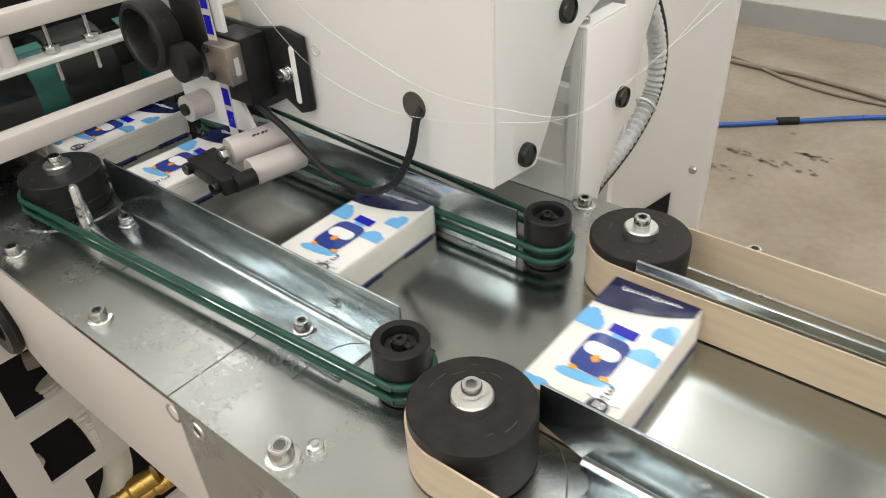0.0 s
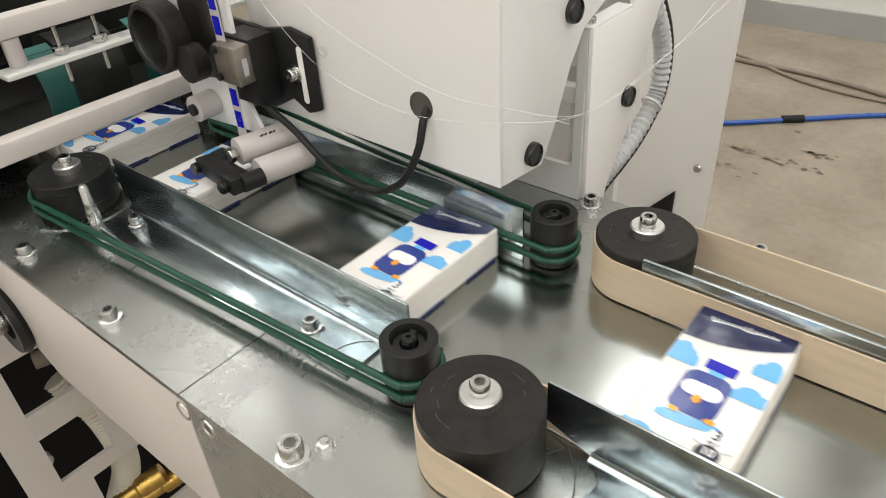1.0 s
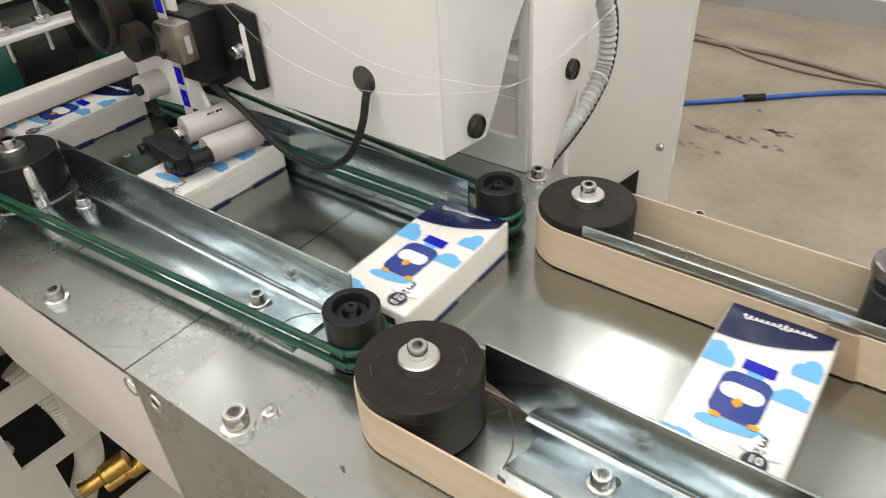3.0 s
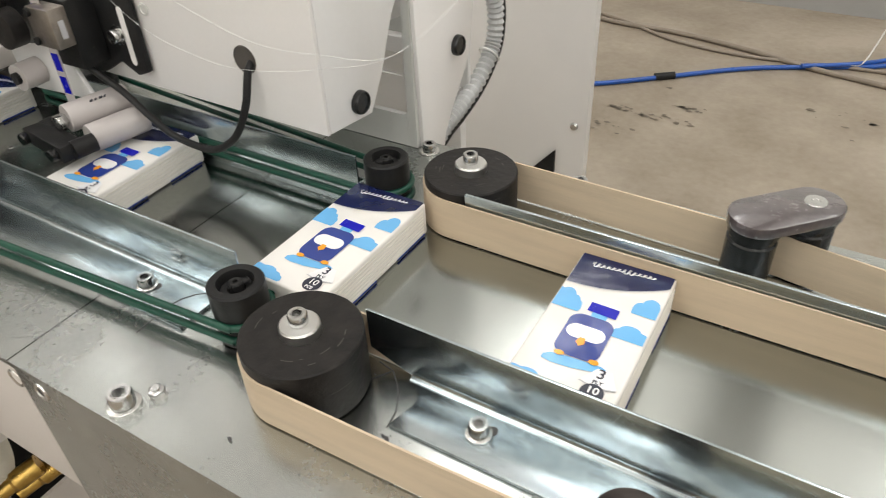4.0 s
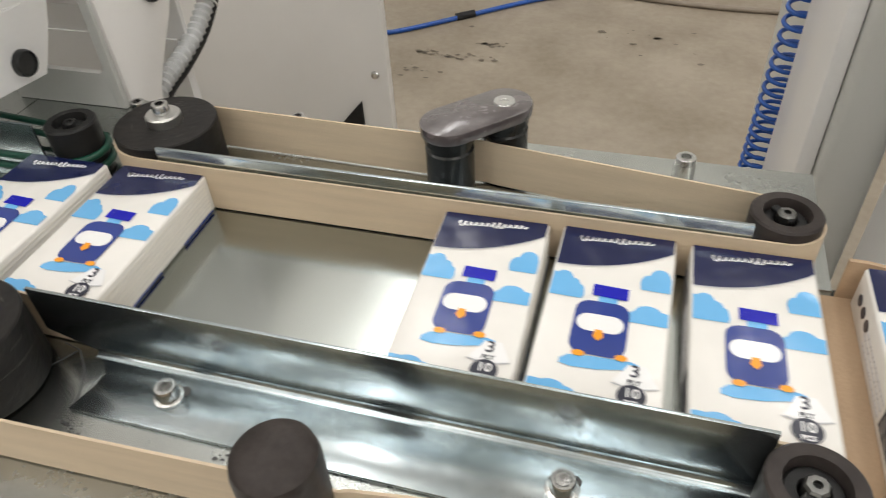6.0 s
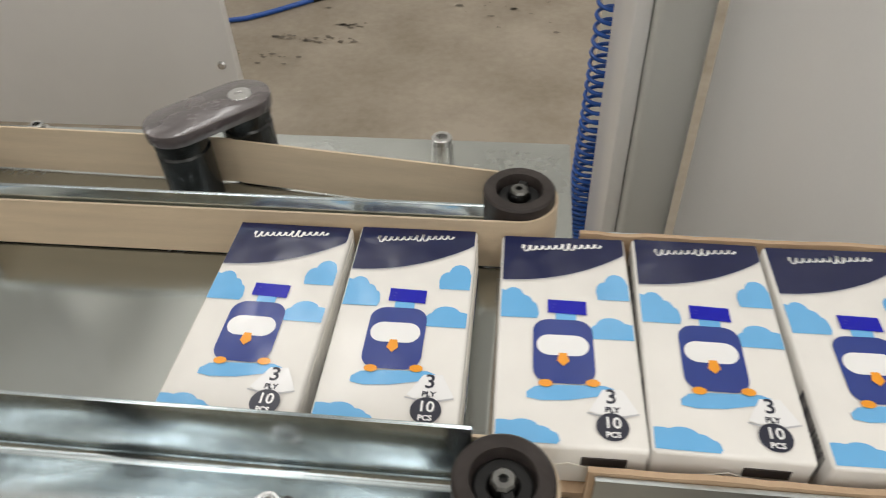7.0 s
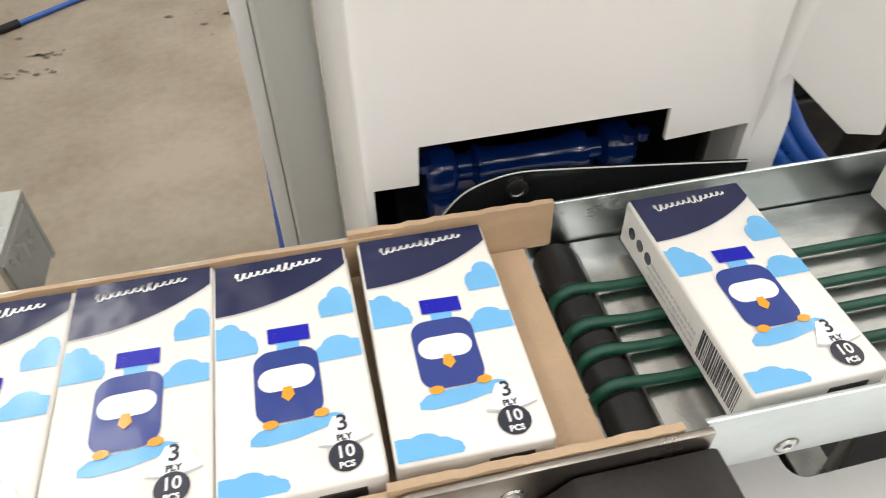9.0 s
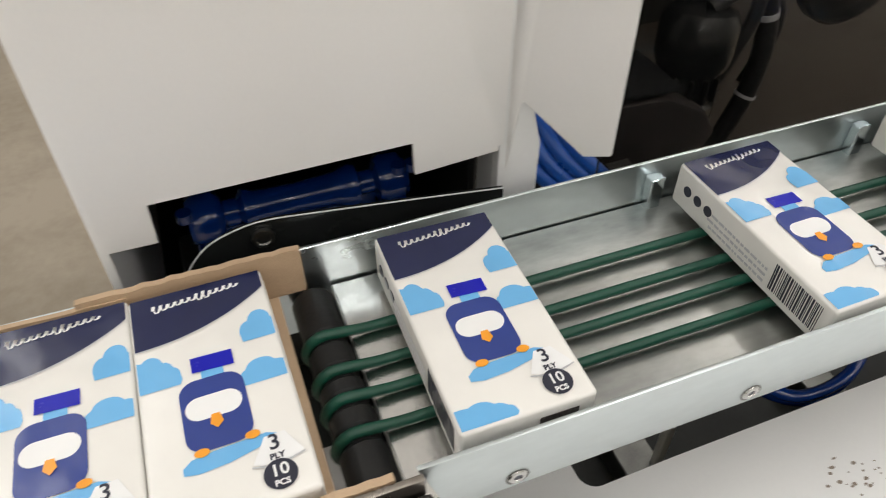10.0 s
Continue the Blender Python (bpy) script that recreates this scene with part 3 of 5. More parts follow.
def small_pulley(x, y, r, h, label, grooves=()):
    p = thing("idler_pulley", label, "pulley", "small belt pulleys", pose(x, y, 0))
    prof = [(r * 0.5, 0.001), (r, 0.001)]
    for g in grooves:
        prof += [(r, g - 0.0022), (r - 0.0016, g), (r, g + 0.0022)]
    prof += [(r, h - 0.001), (r - 0.001, h), (r * 0.66, h), (r * 0.64, h - 0.001), (r * 0.62, h - 0.006), (r * 0.3, h - 0.006)]
    part("wheel", lathe(bmesh.new(), prof, 48), BLACKP if grooves else BROWNB, p, "black plastic wheel with a hollow face")
    part("bearing", lathe(bmesh.new(), [(r * 0.61, h - 0.0055), (r * 0.55, h - 0.0045), (r * 0.34, h - 0.0045), (r * 0.30, h - 0.0055)], 32), BLACKP, p)
    part("axle", lathe(bmesh.new(), [(r * 0.27, h - 0.006), (r * 0.27, h - 0.001), (r * 0.22, h), (r * 0.1, h), (r * 0.1, h - 0.002), (0, h - 0.002)], 8), BLACKP if grooves else DSTEEL, p)
    part("clip", cbox(-r * 0.28, r * 0.5, -r * 0.1, r * 0.14, h - 0.004, h - 0.0015, 0.0005, 1), BLACKP, p)
    return p


PN, PF = (0.0015, 0.0845, 0.0306), (0.0010, 0.0848, 0.0300)  # x, distance from the lane, radius
NB = big_pulley(PN[0], -PN[1], PN[2], 0.036, "large black belt pulley with worn face and bright collar")
FB = big_pulley(PF[0], PF[1], PF[2], 0.0345, "large black belt pulley with worn face and bright collar")
LB = big_pulley(-0.4000, -0.0770, 0.0300, 0.030, "glossy black drive pulley for the green round belts", BLACKP)
solid("pulley_base", lathe(bmesh.new(), [(0, 0), (0.041, 0), (0.041, 0.0009), (0, 0.0009)], 48), GALV, "round steel plate under the drive pulley", "plate", at=pose(-0.4000, -0.0770, 0.0001))
NS = small_pulley(-0.0545, -0.0712, 0.0155, 0.0355, "black grooved idler pulley holding two green belts", (0.0078, 0.0165))
FS = small_pulley(-0.0565, 0.0725, 0.0152, 0.0355, "black grooved idler pulley holding two green belts", (0.0078, 0.0165))
EF = small_pulley(0.342, 0.0722, 0.0165, 0.034, "dark brown hollow end pulley of the beige belt")
EN = small_pulley(0.342, -0.0722, 0.0165, 0.034, "dark brown hollow end pulley of the beige belt")


def tangent_loop(c0, r0, c1, r1, n=24):
    """The loop of a belt round two wheels, as points, counter-clockwise."""
    d = math.degrees(math.atan2(c1[1] - c0[1], c1[0] - c0[0]))
    L = math.hypot(c1[0] - c0[0], c1[1] - c0[1])
    a = math.degrees(math.acos((r0 - r1) / L))
    return arc(*c0, r0, d + a, d + 360 - a, n) + arc(*c1, r1, d - a, d + a, n)


def green_loop(c0, r0, c1, r1, z):
    pts = tangent_loop(c0, r0, c1, r1, 20)
    out = []
    for i, p in enumerate(pts):
        q = pts[(i + 1) % len(pts)]
        out.append((*p, z))
        L = math.hypot(q[0] - p[0], q[1] - p[1])
        for k in range(1, 4) if L > 0.05 else ():
            out.append((p[0] + (q[0] - p[0]) * k / 4, p[1] + (q[1] - p[1]) * k / 4, z))
    return tube(bmesh.new(), out, 0.0022, 10, 2, True)


for z in (0.0078, 0.0165):
    solid("round_belt", green_loop((-0.4000, -0.0770), 0.0318, (-0.0545, -0.0712), 0.0163, z), GREEN, "dark green round drive belt stretched between pulleys", "belt", "green round belts")
    solid("round_belt", green_loop((-0.4000, 0.0885), 0.0318, (-0.0565, 0.0725), 0.0160, z), GREEN, "dark green round drive belt stretched between pulleys", "belt", "green round belts")
FL = big_pulley(-0.4000, 0.0885, 0.0300, 0.030, "glossy black drive pulley for the green round belts", BLACKP)

# beige belts with their tensioners
T1, T2, TR = (0.1715, 0.0978), (0.1965, 0.1232), 0.0138


def beige_path(s):
    cx, cy, r = PF if s > 0 else PN
    r0, r1 = r + 0.0012, 0.0181
    front = [(0.342, s * (0.0722 - r1)), (0.25, s * 0.0539), (0.15, s * 0.0536), (0.05, s * 0.0533), (cx, s * (cy - r0))]
    left = [(cx + r0 * math.cos(radians(a)), s * (cy + r0 * math.sin(radians(a)))) for a in range(262, 88, -8)]
    back = [(0.06, s * (cy + r0 - 0.0014)), (0.11, s * (cy + r0 - 0.0028))]
    around1 = [(T1[0] + TR * math.cos(radians(a)), s * (T1[1] + TR * math.sin(radians(a)))) for a in (96, 84, 72)]
    around2 = [(T2[0] + TR * math.cos(radians(a)), s * (T2[1] + TR * math.sin(radians(a)))) for a in (244, 254, 262)]
    right = [(0.342 + r1 * math.cos(radians(a)), s * (0.0722 + r1 * math.sin(radians(a)))) for a in range(84, -90, -8)]
    return front + left + back + around1 + around2 + right


def loop_pose(path, d):
    """The pose on a closed loop of points at the distance d along it: x runs with the loop."""
    L = [math.dist(path[i], path[(i + 1) % len(path)]) for i in range(len(path))]
    d %= sum(L)
    for i, l in enumerate(L):
        if d <= l:
            (ax, ay), (bx, by) = path[i], path[(i + 1) % len(path)]
            return pose(ax + (bx - ax) * d / l, ay + (by - ay) * d / l, 0.015, 0, 0, math.degrees(math.atan2(by - ay, bx - ax)))
        d -= l


BELTS = []
for s in (1, -1):
    path = beige_path(s)
    run = path[::-1]
    fbelt = thing("flat_belt", "beige flat fabric conveyor belt running on edge round pulleys", "belt", "beige side belts")
    part("belt_band", strip(bmesh.new(), run if s > 0 else path, 0.0012, 0.0288, 0.0012), BELT, fbelt)
    sp = part("belt_splice", prism(bmesh.new(), [(-0.004, -0.0138), (0.010, -0.0138), (0.004, 0.0138), (-0.010, 0.0138)], -0.0016, 0.0016, "y"), SPLICE, fbelt, "darker slanted splice in the belt")
    BELTS.append((sp, run, 0.7916 if s > 0 else 0.1))


def tensioner(s):
    a = math.degrees(math.atan2(T2[1] - T1[1], T2[0] - T1[0])) * s
    t = thing("belt_tensioner", "dark belt tensioner with two rollers under an oval arm", "tensioner", "belt tensioners", pose(T1[0], s * T1[1], 0))
    L = math.hypot(T2[0] - T1[0], T2[1] - T1[1])
    for k in (0, 1):
        m = pose(0, 0, 0, 0, 0, a) @ pose(k * L, 0, 0)
        part("roller", lathe(bmesh.new(), [(0, 0.001), (TR * 0.98, 0.001), (TR * 0.98, 0.031), (TR * 0.9, 0.032), (TR * 0.9, 0.0345), (TR, 0.0355), (TR, 0.0402), (0, 0.0402)], 40), BLACKG if s > 0 else BROWNB, t, "glossy black roller", m)
    pts = arc(0, 0, 0.0157, 90, 270, 18) + arc(L, 0, 0.0157, -90, 90, 18)
    part("arm", prism(bmesh.new(), pts, 0.0406, 0.0474, "z", 0.0009), ARMB, t, "oval dark arm with a scuffed purple-brown top", pose(0, 0, 0, 0, 0, a))
    part("screw", lathe(bmesh.new(), [(0, 0.0475), (0.0062, 0.0475), (0.0058, 0.0481), (0.0024, 0.0481), (0.0020, 0.0476), (0, 0.0476)], 28), CHROME, t, "bright countersunk screw", pose(0, 0, 0, 0, 0, a) @ pose(L, 0, 0))
    return t


tensioner(1)
nt2 = thing("tension_roller", "upright dark brown roller with a domed cap beside the rail", "roller", at=pose(0.1745, -0.1165, 0))
part("body", lathe(bmesh.new(), [(0, 0.001), (0.0150, 0.001), (0.0150, 0.050), (0.0143, 0.0535), (0.0122, 0.0555), (0.008, 0.0565), (0, 0.0568)], 48), BROWNB, nt2)


# ---- labelling head ----
HF, HX, HB = 0.045, -0.079, 0.0590
head = thing("labelling_head", "large off-white machine housing with black plugs", "machine housing")
bm = prism(bmesh.new(), [(-0.30, HB + 0.003), (HX, HB - 0.001), (HX, 0.42), (-0.30, 0.42)], HF, HF + 0.003, "y", 0.0008)
part("front_panel", bm, WHITE, head, "smooth off-white front sheet")
bm = prism(bmesh.new(), [(HF + 0.0032, HB - 0.001), (0.0925, 0.0535), (0.1074, 0.0765), (0.1238, 0.111), (0.1392, 0.131), (0.205, 0.158), (0.205, 0.42), (HF + 0.0032, 0.42)], HX - 0.003, HX, "x", 0.0008)
part("side_panel", bm, WHITE2, head, "smooth off-white side sheet with a slanted edge")
part("bottom_panel", cbox(-0.30, HX - 0.004, HF + 0.004, 0.10, HB + 0.002, HB + 0.005), WHITE2, head)
part("back_panel", cbox(-0.30, HX - 0.02, 0.098, 0.102, HB + 0.005, 0.42), WHITE2, head)
part("cable_hole", lathe(bmesh.new(), [(0.0, 0.0), (0.0094, 0.0), (0.0094, -0.0008), (0.0088, -0.0008), (0.0088, 0.0004)], 28, pose(-0.1390, HF - 0.0002, 0.0985, -90, 0, 0) @ Matrix.Scale(-1, 4, (0, 0, 1))), TAN, head, "round cable opening")
part("small_hole", lathe(bmesh.new(), [(0, 0), (0.0042, 0), (0.0042, 0.0006), (0.003, 0.0008), (0.0028, 0.0002), (0, 0.0002)], 20, pose(-0.224, HF - 0.0003, 0.1185, 90, 0, 0)), GREYP, head)


def plug(parent, y, z, r=0.0075, x=HX):
    part("black_plug", lathe(bmesh.new(), [(0, 0), (r, 0), (r, 0.003), (r * 0.9, 0.0045), (r * 0.82, 0.0045), (r * 0.78, 0.0035), (0, 0.0035)], 28, pose(x, y, z, 0, 90, 0)), BLACKG, parent, "round black plastic plug")


plug(head, 0.0790, 0.0675, 0.0080)
plug(head, 0.1215, 0.1465, 0.0080)
MX = -0.0752
mount = thing("machine_bracket", "tall white plate bracket beside the housing", "bracket")
part("plate", prism(bmesh.new(), [(0.1470, 0.0005), (0.1515, 0.0005), (0.1515, -0.040), (0.169, -0.040), (0.1808, -0.0022), (0.1985, 0.0219), (0.2143, 0.0404), (0.2217, 0.0535), (0.2256, 0.0707), (0.2290, 0.0923), (0.2389, 0.1092), (0.2537, 0.1373), (0.262, 0.20), (0.1990, 0.20), (0.1990, 0.1287), (0.1440, 0.1287)], MX - 0.0034, MX, "x", 0.0006), WHITE, mount, "white sheet with a curved edge")
bm = bmesh.new()
box(bm, MX - 0.0105, MX - 0.0036, 0.1432, 0.1475, 0.0005, 0.1285)
box(bm, -0.170, MX - 0.0107, 0.1432, 0.1475, 0.0005, 0.0265)
prism(bm, [(MX - 0.0107, 0.0265), (MX - 0.0150, 0.0266), (MX - 0.0118, 0.0282), (MX - 0.0107, 0.0320)], 0.1432, 0.1475, "y")
part("edge_frame", bm, GREYP, mount, "pale grey upright frame with a bottom bar", smooth=0)
part("top_cap", cbox(MX - 0.0125, MX - 0.0005, 0.1432, 0.1985, 0.1288, 0.1302, 0.0004, 1), WHITE2, mount)
part("shelf", cbox(-0.170, MX - 0.0110, 0.1495, 0.168, 0.0715, 0.0850, 0.0010, 1), WHITE, mount, "white box-section shelf between the plates")
part("upper_gusset", prism(bmesh.new(), [(-0.170, 0.060), (MX - 0.0112, 0.101), (MX - 0.0112, 0.0855)], 0.1560, 0.1590, "y"), GREYP, mount, "grey slanted gusset")
part("rear_post", cbox(MX - 0.0240, MX - 0.0150, 0.1600, 0.1685, 0.0005, 0.0712, 0.0008, 1), WHITE2, mount, "white upright behind the frame")
part("top_bolt", screw_head(bmesh.new(), 0.004, 0.004, 0), CHROME, mount, at=pose(MX - 0.0065, 0.1500, 0.1303))
plug(mount, 0.2000, 0.0630, 0.0080, MX)
back = thing("rear_panel", "white upright sheet standing behind the bracket", "machine housing")
part("panel", cbox(-0.42, HX - 0.012, 0.245, 0.250, 0.004, 0.42, 0.001), WHITE2, back)
part("foot", cbox(-0.40, HX - 0.020, 0.243, 0.252, -0.2, 0.004), WHITE2, back)

cond = thing("cable_conduit", "grey corrugated conduit with a black cable", "conduit")
CX = HX - 0.0105
bp = [(CX, y, z) for y, z in ((0.225, 0.22), (0.250, 0.16), (0.270, 0.118), (0.2895, 0.0888), (0.3005, 0.0616), (0.2985, 0.0323), (0.2850, 0.0139), (0.2596, -0.0024), (0.2285, -0.0130), (0.2038, -0.0188), (0.180, -0.030))]
cp = []
for (xa, ya, za), (xb, yb, zb) in zip([bp[0]] + bp[:-1], bp[1:] + [bp[-1]]):
    l = math.hypot(yb - ya, zb - za)
    k = len(cp)
    cp.append((CX + 0.0005, bp[k][1] + 0.0092 * (zb - za) / l, bp[k][2] - 0.0092 * (yb - ya) / l))
part("corrugated_tube", tube(bmesh.new(), cp, 0.0078, 14, 9, False, 0.24), CONDUIT, cond, "ribbed grey tube", smooth=0.2)
part("black_cable", tube(bmesh.new(), [(x + 0.0005, y + 0.001, z) for x, y, z in bp], 0.0044, 8, 8), BLACKC, cond)
part("tie", tube(bmesh.new(), [(CX + 0.0078 * math.cos(a), 0.2810 + 0.0095 * math.sin(a), 0.0225 - 0.0095 * math.sin(a)) for a in (0, 0.8, 1.6, 2.4, 3.2, 4.0, 4.8, 5.6)], 0.0010, 6, 3, True), LINE, cond, "clear cable tie")

# tape dispenser: spool, tape, sensor, rollers
disp = thing("label_dispenser", "label dispenser with dark spool hub and blue label tape", "label dispenser")
part("back_plate", prism(bmesh.new(), [(-0.362, 0.060), (-0.348, 0.0475), (-0.276, 0.052), (-0.288, 0.075), (-0.290, 0.30), (-0.372, 0.30)], 0.0205, 0.0240, "y", 0.0006), WHITE2, disp, "pale upright plate")
part("dark_plate", prism(bmesh.new(), [(-0.342, 0.086), (-0.297, 0.092), (-0.297, 0.30), (-0.345, 0.30)], 0.0165, 0.0202, "y", 0.0006), DSTEEL, disp, "dark steel plate behind the tape")
HUB = pose(-0.3515, 0.004, 0.1195, 90, 0, 0)
part("spool_hub", lathe(bmesh.new(), [(0.0205, -0.008), (0.0245, -0.008), (0.0262, -0.006), (0.0262, 0.010), (0.0245, 0.012), (0.0215, 0.012), (0.0205, 0.010)], 48, HUB, True), RUBBER, disp, "dark ring hub")
part("hub_bore", lathe(bmesh.new(), [(0.0204, 0.0115), (0.0200, 0.0095), (0.0196, -0.0075), (0.008, -0.0075)], 40, HUB), DSTEEL, disp, "grey bore of the hub")
part("hub_core", lathe(bmesh.new(), [(0, -0.0073), (0.007, -0.0073), (0.007, 0.000), (0.004, 0.002), (0, 0.002)], 24, HUB), BLACKP, disp)
part("guide_disc", lathe(bmesh.new(), [(0, -0.006), (0.0135, -0.006), (0.0135, 0.006), (0.011, 0.007), (0.003, 0.0068), (0, 0.0068)], 36, pose(-0.3205, 0.004, 0.1045, 90, 0, 0)), RUBBER, disp, "dark round guide disc")
tape = part("label_tape", prism(bmesh.new(), [(-0.296, 0.34), (-0.2915, 0.10), (-0.2925, 0.050), (-0.2825, 0.052), (-0.2815, 0.10), (-0.286, 0.34)], 0.0095, 0.0100, "y"), NYLON, disp, "white carrier tape")
for k in range(14):
    z = 0.0600 + k * 0.0172
    xo = -0.2872 - max(0, z - 0.10) * 0.018
    part("blue_label", cbox(xo - 0.0032, xo + 0.0040, 0.0090, 0.0094, z, z + 0.0128), SEAL, tape)
part("roller_nip", lathe(bmesh.new(), [(0, 0), (0.0098, 0), (0.0102, 0.0006), (0.0102, 0.0415), (0.0098, 0.042), (0, 0.042)], 36, pose(-0.2590, -0.0035, 0.0365, -90, 0, -12)), NYLON, disp, "milky white plastic roller")
part("roller_nip", lathe(bmesh.new(), [(0, 0), (0.0098, 0), (0.0102, 0.0006), (0.0102, 0.0455), (0.0098, 0.046), (0, 0.046)], 36, pose(-0.2795, -0.0035, 0.0475, -90, 0, -12)), NYLON, disp, "milky white plastic roller")
for k, w in enumerate((0.0022, 0.0016, 0.0024, 0.0014)):
    part("roller_mark", cbox(-0.0003, 0.0003, 0.016 + k * 0.0035, 0.016 + k * 0.0035 + w, -0.0018, 0.0018), BLACKI, disp, "small dark ink mark", pose(-0.2730, -0.0035, 0.0475 + 0.0086, 0, 40, -12))
part("roller_side", lathe(bmesh.new(), [(0, 0), (0.0100, 0), (0.0100, 0.018), (0, 0.018)], 32, pose(-0.332, 0.002, 0.066, -90, 0, 0)), NYLON, disp, "milky white plastic roller")
part("side_axle", lathe(bmesh.new(), [(0, 0), (0.0045, 0), (0.0045, 0.003), (0, 0.003)], 20, pose(-0.332, 0.002, 0.066, 90, 0, 0)), BLACKP, disp)
part("nip_nut", prism(bmesh.new(), hex_pts(0.0055), -0.012, -0.0045, "y", 0.0005), CHROME, disp, at=pose(-0.2795, 0, 0.0475))
arm = part("swing_arm", prism(bmesh.new(), [(-0.3088, -0.0218), (-0.2560, -0.0291), (-0.2530, -0.0120), (-0.3050, -0.0064)], 0.0300, 0.0420, "z", 0.0010), BLACKP, disp, "black rectangular swing arm")
for sx, sy, h in ((-0.3050, -0.0225, 0.004), (-0.2640, -0.0285, 0.004)):
    part("arm_bolt", lathe(bmesh.new(), [(0, 0), (0.0046, 0), (0.0046, h), (0.0040, h + 0.0008), (0, h + 0.0008)], 18, pose(sx, sy, 0.0355, 90, 0, 0)), BLACKG, disp)
part("arm_knuckle", lathe(bmesh.new(), [(0, 0), (0.0066, 0), (0.0066, 0.016), (0, 0.016)], 24, pose(-0.2555, -0.0205, 0.0365, -90, 0, -12)), BLACKP, disp, "black round knuckle")
part("arm_knuckle", cbox(-0.306, -0.290, -0.010, 0.001, 0.034, 0.0425, 0.001), BLACKP, disp)
sens = thing("label_sensor", "small metal sensor block on a black slotted bracket", "sensor")
SB = pose(0.0115, -0.001, 0.0065)
part("body", cbox(-0.3005, -0.2760, 0.0030, 0.0165, 0.0915, 0.1185, 0.0012), SENSM, sens, "scuffed grey metal block", SB)
for z in (0.0955, 0.1150):
    part("sensor_screw", lathe(bmesh.new(), [(0, 0), (0.0028, 0), (0.0028, 0.002), (0, 0.002)], 16, SB @ pose(-0.297, 0.0031, z, 90, 0, 0)), BLACKP, sens)
part("side_print", cbox(-0.2762, -0.2756, 0.0080, 0.0120, 0.098, 0.110), GREYI, sens, "small grey printed plate", SB)
part("bracket", prism(bmesh.new(), [(-0.318, 0.082), (-0.292, 0.064), (-0.281, 0.066), (-0.258, 0.078), (-0.243, 0.070), (-0.231, 0.0745), (-0.231, 0.127), (-0.252, 0.131), (-0.280, 0.126), (-0.318, 0.128)], HF - 0.0060, HF - 0.0012, "y", 0.0012), BLACKP, sens, "black slotted angle bracket")
part("bracket_arm", cbox(-0.300, -0.268, 0.0168, HF - 0.0062, 0.078, 0.126, 0.001), BLACKP, sens)
part("slot", prism(bmesh.new(), arc(-0.2425, 0.117, 0.0026, 0, 180, 8) + arc(-0.2425, 0.0805, 0.0026, 180, 360, 8), HF - 0.0064, HF - 0.0058, "y"), WHITE, sens, "bright slot")
part("slot_washer", lathe(bmesh.new(), [(0, 0), (0.0072, 0), (0.0072, 0.0012), (0, 0.0012)], 24, pose(-0.2505, HF - 0.0062, 0.099, 90, 0, 0)), STEEL, sens)
part("slot_bolt", screw_head(bmesh.new(), 0.0050, 0.0055, 0.0012), CHROME, sens, at=pose(-0.2505, HF - 0.0062, 0.099, 90, 0, 0))
solid("sensor_cable", tube(bmesh.new(), [(-0.286, 0.020, 0.090), (-0.278, 0.024, 0.078), (-0.2525, 0.030, 0.0585), (-0.232, 0.030, 0.045), (-0.210, 0.030, 0.0341), (-0.1767, 0.030, 0.0319), (-0.155, 0.030, 0.042), (-0.1426, 0.031, 0.0551), (-0.134, 0.034, 0.075), (-0.1335, 0.041, 0.094), (-0.137, 0.054, 0.099)], 0.0026, 10, 8), BLACKC, "black sensor cable looping into the housing", "cable")
for off, dz in ((0.0, 0.0), (0.012, 0.042)):
    solid("nylon_line", tube(bmesh.new(), [(-0.285, 0.028, 0.185 + dz), (-0.2624, 0.030, 0.1506 + dz), (-0.2158, 0.032, 0.1131 + dz * 0.9), (-0.1566, 0.032, 0.0992 + dz * 0.7), (-0.1108, 0.032, 0.1012 + dz * 0.4), (-0.066, 0.034, 0.1102 + dz * 0.2), (-0.0274, 0.05, 0.119), (0.004, 0.08, 0.150), (0.03, 0.12, 0.185 + off), (0.07, 0.2, 0.25)], 0.00012, 6, 8), LINE, "thin clear nylon line sagging before the housing", "line")

# ---- feeding machine ----
feed = thing("feeding_machine", "pale feeding machine with dark interior, rollers and teal belts", "feeding machine")
part("front_bar", cbox(-0.412, -0.395, -0.30, 0.058, 0.0520, 0.0690, 0.0025), WARMW, feed, "white square bar")
part("upper_bar", cbox(-0.452, -0.436, -0.30, 0.20, 0.1230, 0.1390, 0.0025), WARMW, feed, "white square bar")
part("clear_rail", cbox(-0.446, -0.424, -0.085, 0.20, 0.0980, 0.1020, 0.001), GREYP, feed, "milky plastic rail")
for k, y in enumerate((-0.068, 0.055)):
    part("spacer", lathe(bmesh.new(), [(0, 0.102), (0.0065, 0.102), (0.0065, 0.123), (0, 0.123)], 20, pose(-0.440, y, 0)), NYLON, feed)
for y in (-0.036, -0.004, 0.075):
    part("nut", prism(bmesh.new(), hex_pts(0.0065), 0.1022, 0.108, "z", 0.0005), CHROME, feed, "", pose(-0.437, y, 0))
    part("rod", lathe(bmesh.new(), [(0, 0.08), (0.0018, 0.08), (0.0018, 0.123), (0, 0.123)], 12, pose(-0.437, y, 0)), CHROME, feed)
for y in (-0.020, 0.015):
    part("rail_screw", lathe(bmesh.new(), [(0, 0), (0.0045, 0), (0.004, 0.0006), (0.002, 0.0006), (0, 0.0002)], 18, pose(-0.433, y, 0.1021)), GREYI, feed)
